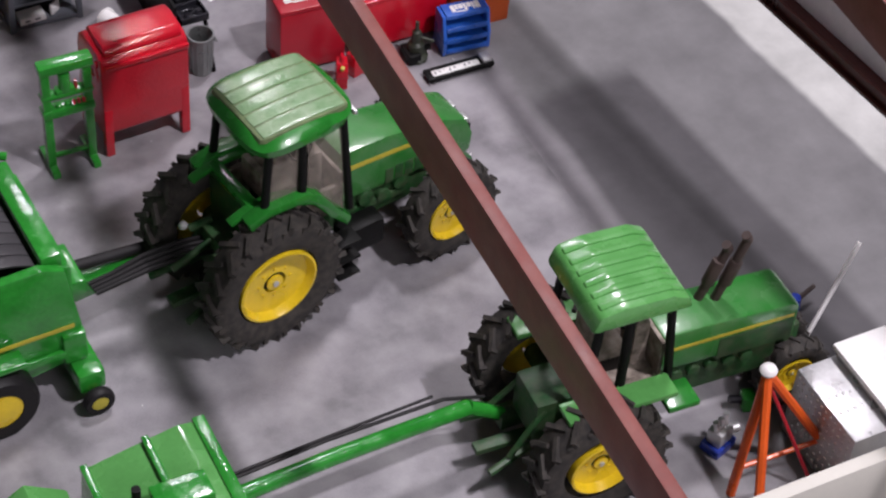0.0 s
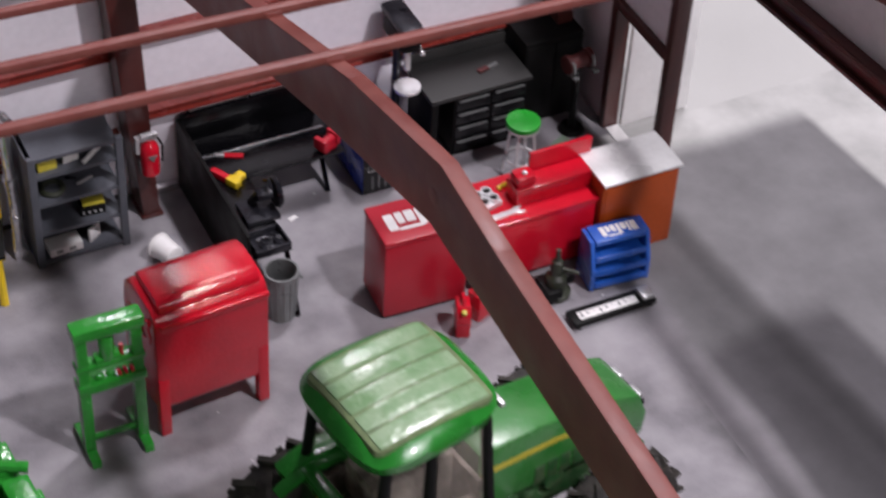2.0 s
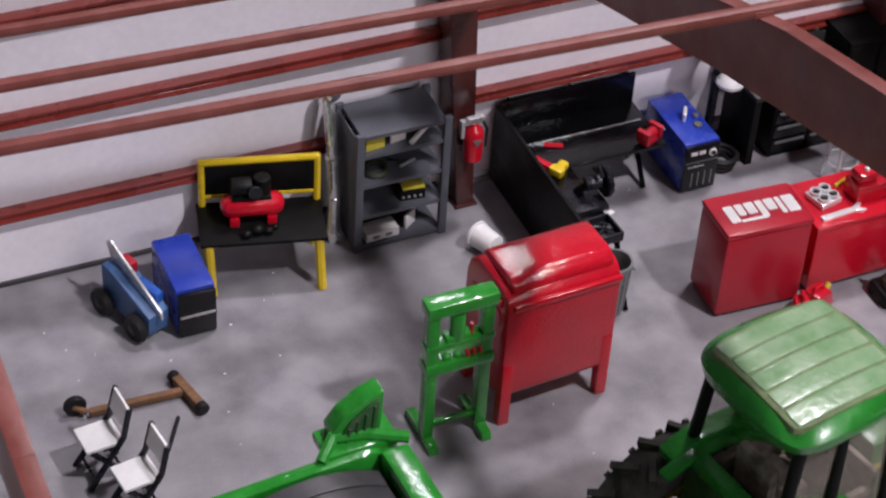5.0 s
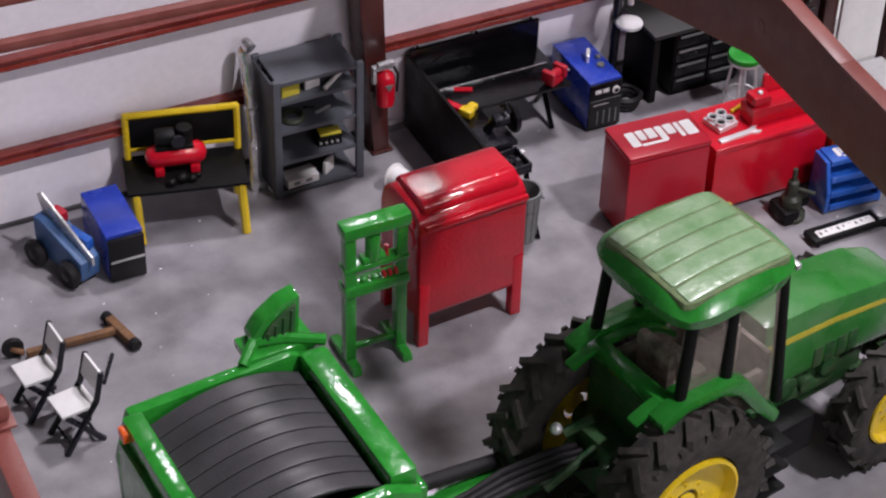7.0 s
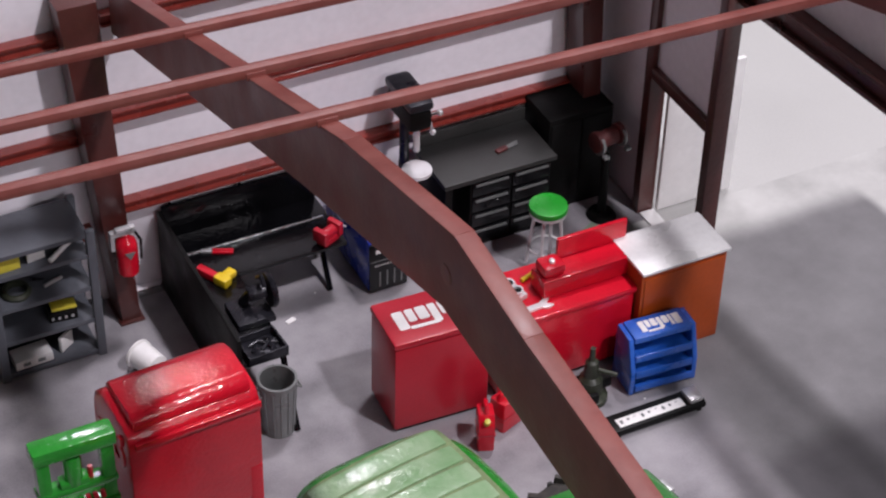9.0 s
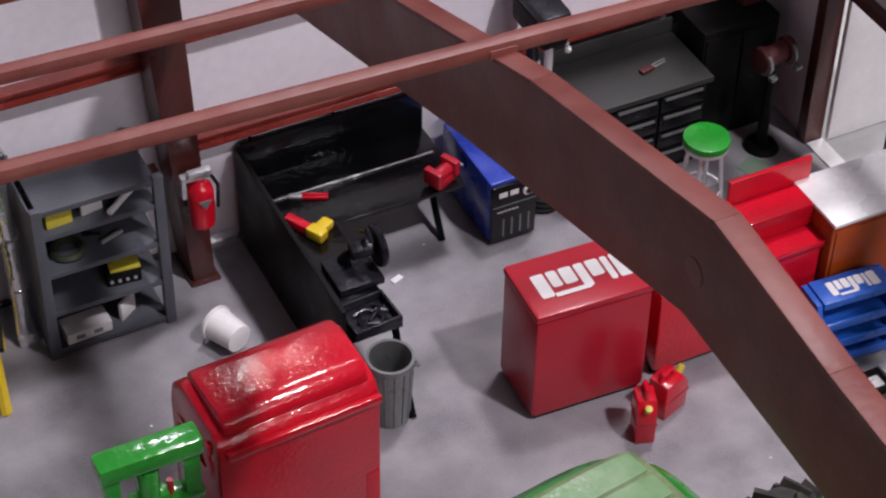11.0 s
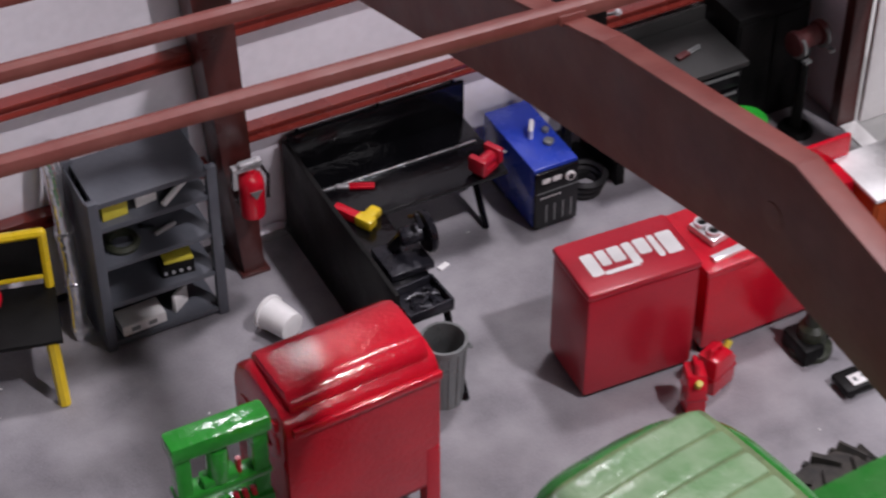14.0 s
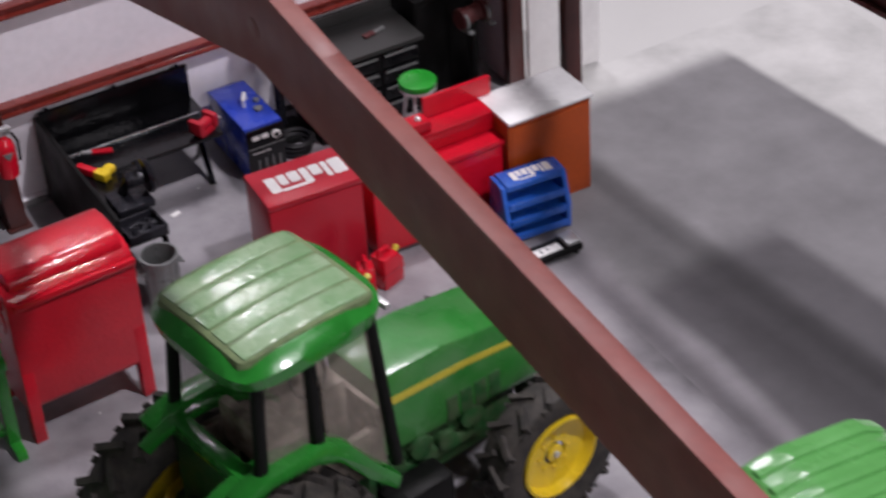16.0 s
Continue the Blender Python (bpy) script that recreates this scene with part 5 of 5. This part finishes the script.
for (xa, ya) in ((1.46, -0.20), (0.42, -1.82)):
    b = B()
    cy(b, (xa, ya, 0.57), (xa, ya - 0.10, 0.30), 0.03, n=8)
    cy(b, (xa, ya - 0.10, 0.30), (xa - 0.05, ya - 0.42, 0.0), 0.03, n=8)
    cy(b, (xa, ya - 0.10, 0.30), (xa + 0.04, ya + 0.12, 0.0), 0.03, n=8)
    part("leg", b, M_BLACK, t)
t = thing("bench_vise", 1.85, -0.36, 0.612, 25, "small red bench vise at the end of the black bench", "vise")
b = B()
bx(b, -0.10, 0.10, -0.06, 0.06, 0.0, 0.06, 0.012)
cy(b, (-0.12, 0, 0.10), (0.14, 0, 0.10), 0.055, n=12, bevel=0.012)
bx(b, -0.13, -0.07, -0.08, 0.08, 0.04, 0.18, 0.015)
bx(b, 0.07, 0.13, -0.08, 0.08, 0.04, 0.18, 0.015)
part("body", b, M_CHEST, t)
part("handle", cy(B(), (0.17, -0.07, 0.10), (0.17, 0.07, 0.10), 0.012, n=6), M_ALU, t)
t = thing("cordless_drill", 0.66, -0.42, 0.612, -62, "red and yellow drill lying on the black bench", "drill")
part("body", bx(B(), -0.17, 0.06, -0.04, 0.04, 0.0, 0.08, 0.02), M_RED, t)
part("battery", bx(B(), 0.05, 0.20, -0.05, 0.05, 0.0, 0.09, 0.02), M_YELLOW, t)
part("grip", bx(B(), 0.06, 0.16, 0.03, 0.17, 0.0, 0.075, 0.025), M_YELLOW, t)
part("chuck", cy(B(), (-0.17, 0, 0.04), (-0.23, 0, 0.04), 0.025, 0.015, n=10), M_IRON, t)
t = thing("pliers", 0.80, -0.06, 0.612, -25, "red-handled pliers on the black bench", "pliers")
part("handle", bx(B(), 0.0, 0.20, -0.03, -0.005, 0, 0.025, 0.008), M_RED, t)
part("handle", bx(B(), 0.0, 0.20, 0.005, 0.03, 0, 0.025, 0.008), M_RED, t)
part("jaw", bx(B(), -0.10, 0.0, -0.02, 0.02, 0, 0.022, 0.006), M_ALU, t)
t = thing("chop_saw", 0.78, -1.02, 0.612, 0, "dark grey chop saw with a round guard on the bench", "saw")
part("base", bx(B(), -0.17, 0.19, -0.18, 0.18, 0.0, 0.06, 0.012), M_IRON, t)
b = B()
lathe(b, [(0.02, -0.025), (0.16, -0.025), (0.17, 0.0), (0.16, 0.025), (0.02, 0.025)], 22, (0.20, -0.02, 0.24), "x")
part("blade_guard", b, M_IRON, t)
b = B()
cy(b, (0.0, 0.02, 0.22), (0.17, 0.0, 0.24), 0.075, n=12, bevel=0.015)
cy(b, (-0.02, 0.12, 0.05), (0.05, 0.03, 0.24), 0.045, n=8)
part("motor", b, M_IRON, t)
part("handle", tube(B(), [(0.12, -0.10, 0.36), (0.12, -0.02, 0.42), (0.12, 0.08, 0.34)], 0.022, 8), M_IRON, t)
t = thing("parts_tray", 0.70, -1.50, 0.612, 4, "black metal tray full of dark bolts", "tray")
part("bottom", bx(B(), -0.19, 0.19, -0.16, 0.16, 0.0, 0.02, 0.004), M_IRON, t)
for a in ((-0.19, -0.17, -0.16, 0.16), (0.17, 0.19, -0.16, 0.16), (-0.169, 0.169, -0.16, -0.14), (-0.169, 0.169, 0.14, 0.16)):
    part("rim", bx(B(), a[0], a[1], a[2], a[3], 0.021, 0.09, 0.004), M_IRON, t)
random.seed(4)
b = B()
for k in range(16):
    x, y, a = random.uniform(-0.13, 0.13), random.uniform(-0.10, 0.10), random.uniform(0, 3.1)
    cy(b, (x - 0.05 * math.cos(a), y - 0.05 * math.sin(a), 0.035), (x + 0.05 * math.cos(a), y + 0.05 * math.sin(a), 0.05), 0.014, n=6)
part("bolts", b, M_IRON, t)
t = thing("paper_scrap", 1.34, -0.62, 0, 20, "scrap of white paper on the floor", "paper")
part("sheet", bx(B(), -0.05, 0.05, -0.025, 0.025, 0.0, 0.012, 0.003), M_WHITE, t)

# ---- welder ----
t = thing("welder", 2.37, -0.17, 0, 0, "blue welding machine with a black control panel", "welder")
part("case", bx(B(), -0.20, 0.20, -0.40, 0.44, 0.03, 0.625, 0.016), M_BLUE, t)
front = part("control_panel", bx(B(), -0.195, 0.195, -0.435, -0.401, 0.03, 0.60, 0.01), M_BLACK, t)
part("display", bx(B(), -0.14, -0.065, -0.440, -0.4355, 0.49, 0.54, 0.002), M_PRINT, front)
part("display", bx(B(), -0.045, 0.03, -0.440, -0.4355, 0.49, 0.54, 0.002), M_PRINT, front)
part("dial", cy(B(), (0.11, -0.436, 0.50), (0.11, -0.455, 0.50), 0.045, n=16, bevel=0.005), M_WHITE, front)
part("dial_cap", cy(B(), (0.11, -0.4555, 0.50), (0.11, -0.466, 0.50), 0.025, n=14), M_MATTE, front)
part("seam", bx(B(), -0.19, 0.19, -0.4385, -0.4355, 0.395, 0.405), M_GREY, front)
b = B()
for k in range(6):
    bx(b, -0.15 + 0.032 * k, -0.128 + 0.032 * k, -0.4385, -0.4355, 0.337, 0.35)
part("print", b, M_PRINT, front, "tiny white bars of unreadable print")
for k in range(4):
    part("vent_slot", bx(B(), -0.10 + 0.075 * k, -0.085 + 0.075 * k, -0.4385, -0.4355, 0.08, 0.26), M_GREY, front)
b = B()
tube(b, [(-0.02, -0.02, 0.625), (-0.02, -0.02, 0.70), (0.03, 0.06, 0.72), (0.06, 0.10, 0.63)], 0.022, 8)
part("lift_eye", b, M_CHROME, t)
part("filler_cap", cy(B(), (0.08, -0.14, 0.626), (0.08, -0.14, 0.655), 0.045, n=14, bevel=0.008), M_GREY, t)
part("filler_cap", cy(B(), (0.13, 0.0, 0.626), (0.13, 0.0, 0.66), 0.03, n=12, bevel=0.006), M_GREY, t)
for x in (-0.15, 0.15):
    part("skid", bx(B(), x - 0.03, x + 0.03, -0.38, 0.42, 0, 0.029), M_MATTE, t)
t = thing("cable_coil", 2.80, -0.28, 0, 0, "coil of black welding cable on the floor", "cable")
b = B()
for k in range(3):
    lathe(b, [(0.13 + 0.01 * k, 0.0), (0.17 + 0.01 * k, 0.0), (0.175 + 0.01 * k, 0.03), (0.15, 0.05), (0.13, 0.03)], 22, (0.02 * k, 0.01 * k, 0.045 * k), "z", True)
part("coil", b, M_RUBBER, t)

# ---- corner workbench, drill press, grinder, stool ----
t = thing("tool_bench", 3.66, -0.10, 0, 0, "black drawer bench with a worn grey top", "bench")
part("carcass", bx(B(), -0.32, 0.56, -0.28, 0.30, 0.04, 0.84, 0.012), M_MATTE, t)
part("worktop", bx(B(), -0.62, 0.60, -0.33, 0.34, 0.845, 0.90, 0.012), M_BENCHTOP, t, "worn grey bench top")
part("back_splash", bx(B(), -0.62, 0.60, 0.345, 0.375, 0.845, 1.03, 0.006), M_BENCHTOP, t)
part("end_leg", bx(B(), -0.60, -0.52, -0.30, 0.30, 0.0, 0.84, 0.012), M_MATTE, t)
part("kick", bx(B(), -0.30, 0.54, -0.26, 0.28, 0.0, 0.039), M_MATTE, t)
for c in range(2):
    for k in range(4):
        x0, z0 = -0.30 + 0.435 * c, 0.08 + 0.19 * k
        dr = part("drawer", bx(B(), x0, x0 + 0.41, -0.30, -0.281, z0, z0 + 0.165, 0.006), M_BLACK, t)
        part("handle", bx(B(), x0 + 0.03, x0 + 0.38, -0.318, -0.301, z0 + 0.125, z0 + 0.148, 0.004), M_GREY, dr)
t = thing("corner_cabinet", 4.66, 0.06, 0, 0, "tall black cabinet in the shop corner", "cabinet")
part("body", bx(B(), -0.36, 0.36, -0.24, 0.28, 0.0, 1.12, 0.012), M_MATTE, t)
part("door", bx(B(), -0.34, -0.01, -0.256, -0.241, 0.06, 1.06, 0.005), M_MATTE, t)
part("door", bx(B(), 0.01, 0.34, -0.256, -0.241, 0.06, 1.06, 0.005), M_MATTE, t)
t = thing("wrench_set", 3.86, -0.12, 0.90, 14, "red-handled wrench lying on the grey bench top", "wrench")
part("grip", bx(B(), -0.13, 0.0, -0.03, 0.03, 0.0, 0.03, 0.01), M_SHADERED, t)
part("shaft", bx(B(), 0.001, 0.15, 0.006, 0.022, 0.0, 0.022, 0.005), M_GREY, t)
part("shaft", bx(B(), 0.001, 0.13, -0.022, -0.006, 0.0, 0.022, 0.005), M_GREY, t)
t = thing("drill_press", 2.86, 0.04, 0, 0, "dark drill press with a chrome round table", "drill press")
part("base", bx(B(), -0.18, 0.18, -0.24, 0.16, 0.0, 0.07, 0.02), M_MATTE, t)
part("column", cy(B(), (0, 0.06, 0.07), (0, 0.06, 1.75), 0.05, n=14), M_IRON, t)
head = part("head", bx(B(), -0.12, 0.12, -0.30, 0.22, 1.50, 1.72, 0.05), M_MATTE, t)
part("belt_cover", bx(B(), -0.13, 0.13, -0.32, 0.26, 1.725, 1.83, 0.05), M_IRON, head)
part("spindle", cy(B(), (0, -0.20, 1.22), (0, -0.20, 1.50), 0.035, n=10), M_CHROME, head)
b = B()
for k in range(3):
    a = 2.1 * k + 0.4
    cy(b, (0.13, -0.18, 1.58), (0.17, -0.18 + 0.20 * math.cos(a), 1.58 + 0.20 * math.sin(a)), 0.014, n=6)
    ball(b, (0.17, -0.18 + 0.20 * math.cos(a), 1.58 + 0.20 * math.sin(a)), 0.032, n=8)
part("feed_handle", b, M_CHROME, head)
part("table", cy(B(), (0.03, -0.16, 0.92), (0.03, -0.16, 0.96), 0.15, n=22, bevel=0.012), M_CHROME, t, "bright round table")
part("table_arm", bx(B(), -0.05, 0.06, -0.14, 0.10, 0.84, 0.918, 0.02), M_IRON, t)
t = thing("bench_grinder", 4.80, -0.46, 0, 10, "dull red grinder, darkened for shade, on a dark pedestal", "grinder")
t.matrix_world = t.matrix_world @ Matrix.Diagonal((0.8, 0.85, 0.95, 1))
part("pedestal", cy(B(), (0, 0, 0.05), (0, 0, 0.92), 0.06, 0.045, n=12), M_MATTE, t)
part("foot", cy(B(), (0, 0, 0.0), (0, 0, 0.05), 0.19, 0.15, n=18), M_MATTE, t)
part("motor", cy(B(), (-0.12, 0, 1.02), (0.12, 0, 1.02), 0.095, n=16, bevel=0.02), M_SHADERED, t, "dull red motor, darkened for shade")
for s in (-1, 1):
    part("guard", cy(B(), (s * 0.13, 0, 1.02), (s * 0.21, 0, 1.02), 0.12, n=18, bevel=0.015), M_SHADERED, t)
    part("grinding_wheel", cy(B(), (s * 0.15, -0.03, 1.0), (s * 0.19, -0.03, 1.0), 0.118, n=18), M_GREY, t)
    part("tool_rest", bx(B(), s * 0.17 - 0.04, s * 0.17 + 0.04, -0.20, -0.14, 0.90, 0.93, 0.005), M_GREY, t)
t = thing("stool", 3.90, -0.92, 0, 0, "shop stool with a bright green round seat", "stool")
part("seat", cy(B(), (0, 0, 0.70), (0, 0, 0.765), 0.19, n=28, bevel=0.018), M_LEAFG, t, "bright green padded seat")
part("seat_rim", lathe(B(), [(0.16, 0.67), (0.185, 0.67), (0.185, 0.70), (0.16, 0.70)], 28, closed=True), M_CHROME, t)
for k in range(4):
    a = math.pi / 4 + k * math.pi / 2
    part("leg", cy(B(), (0.12 * math.cos(a), 0.12 * math.sin(a), 0.69), (0.19 * math.cos(a), 0.19 * math.sin(a), 0.0), 0.018, n=8), M_CHROME, t)
ring = [(0.165 * math.cos(k * math.pi / 8), 0.165 * math.sin(k * math.pi / 8), 0.25) for k in range(17)]
part("foot_ring", tube(B(), ring, 0.013, 6), M_CHROME, t)
t = thing("paper_sheet", 4.62, -0.72, 0, 25, "pale green sheet of paper on the floor", "paper")
part("sheet", bx(B(), -0.10, 0.12, -0.16, 0.16, 0.001, 0.006), M_PAPER, t)

# ---- things round the front of the second tractor ----
t = thing("engine_hoist", 3.8, -10.4, 0, 0, "bright orange A-shaped engine hoist", "hoist")
apex = (-0.07, 0.07, 1.60)
for name, p in (("leg", (-0.40, -0.20, 0.0)), ("leg", (0.95, -0.30, 0.0)), ("leg", (-0.55, -0.95, 0.0))):
    part(name, cy(B(), apex, p, 0.055, n=8), M_HOIST, t)
part("strut", cy(B(), (-0.02, 0.05, 1.40), (0.45, -0.55, 0.05), 0.022, n=8), M_CHEST, t)
part("cross_bar", cy(B(), (-0.32, -0.14, 0.35), (0.68, -0.22, 0.43), 0.03, n=8), M_HOIST, t)
part("head", ball(B(), (-0.07, 0.07, 1.64), 0.10, (1, 1, 0.7)), M_WHITE, t)
t = thing("tread_plate_chest", 4.98, -10.55, 0, 0, "riveted silver tread-plate chest with a white lid", "chest")
part("body", bx(B(), -0.55, 0.55, -0.60, 0.52, 0.0, 1.02, 0.02), M_ALU, t)
part("lid", bx(B(), -0.10, 0.60, -0.62, 0.56, 1.12, 1.20, 0.03), M_WHITE, t, "white lid")
part("lid_riser", bx(B(), -0.05, 0.54, -0.58, 0.50, 1.021, 1.119, 0.01), M_ALU, t)
b = B()
for i in range(12):
    for j in range(8):
        ball(b, (-0.50 + 0.09 * i, 0.525, 0.10 + 0.12 * j), 0.022, (1, 0.5, 1), 6)
        ball(b, (-0.555, -0.52 + 0.088 * i, 0.10 + 0.12 * j), 0.022, (0.5, 1, 1), 6)
for i in range(10):
    ball(b, (-0.46 + 0.09 * (i % 5), -0.5 + 0.22 * (i // 5) + 0.3, 1.024), 0.022, (1, 1, 0.5), 6)
part("rivets", b, M_CHROME, t)
t = thing("push_broom", 5.22, -9.18, 0, 12, "push broom with a white pole and black bristles", "broom")
part("bristles", bx(B(), -0.20, 0.20, -0.07, 0.07, 0.0, 0.13, 0.02), M_RUBBER, t)
part("head", bx(B(), -0.21, 0.21, -0.06, 0.06, 0.131, 0.18, 0.012), M_MATTE, t)
part("pole", cy(B(), (0.02, 0.0, 0.17), (0.84, 0.16, 1.25), 0.03, n=10), M_WHITE, t)
t = thing("engine_block", 3.60, -9.98, 0, 20, "grey metal engine on a blue pan", "engine")
part("pan", bx(B(), -0.16, 0.18, -0.13, 0.13, 0.0, 0.14, 0.03), M_BLUE, t)
b = B()
bx(b, -0.12, 0.12, -0.10, 0.10, 0.141, 0.36, 0.03)
for k in range(3):
    cy(b, (-0.08 + 0.08 * k, 0.0, 0.36), (-0.10 + 0.10 * k, 0.03, 0.50), 0.035, n=8)
cy(b, (0.10, -0.05, 0.28), (0.20, -0.10, 0.30), 0.06, n=10)
part("block", b, M_ALU, t)
t = thing("pump_unit", 4.28, -9.62, 0, -15, "small green pump with dark fittings", "pump")
part("housing", bx(B(), -0.14, 0.14, -0.10, 0.10, 0.0, 0.22, 0.04), M_GREENLUMP, t)
part("fitting", cy(B(), (-0.14, 0, 0.14), (-0.28, 0, 0.16), 0.05, n=10), M_IRON, t)
part("outlet", cy(B(), (0.05, -0.10, 0.14), (0.10, -0.22, 0.16), 0.04, n=10), M_GREENLUMP, t)
t = thing("bottle_jack", 5.55, -8.55, 0, 0, "small blue jack with a dark lever", "jack")
part("body", cy(B(), (0, 0, 0), (0, 0, 0.22), 0.09, 0.07, n=14, bevel=0.01), M_BLUE, t)
part("lever", cy(B(), (0.05, 0, 0.16), (0.32, 0.08, 0.20), 0.03, n=8), M_EXH, t)

# crumbs and paint flecks on the floor
random.seed(11)
b = B()
for k in range(46):
    x, y = (random.uniform(-4.8, 4.0), random.uniform(-9.0, 0.2)) if k % 3 else (random.uniform(-4.6, -2.2), random.uniform(-2.2, -0.3))
    r = random.uniform(0.005, 0.012)
    bmesh.ops.create_icosphere(b, subdivisions=1, radius=r, matrix=Matrix.Translation((x, y, r * 0.4)) @ Matrix.Diagonal((random.uniform(0.8, 1.8), 1, 0.6, 1)))
tagged(part("floor_crumbs", b, M_WHITE), "white crumbs and paint flecks on the shop floor", "debris", "", "stuff")
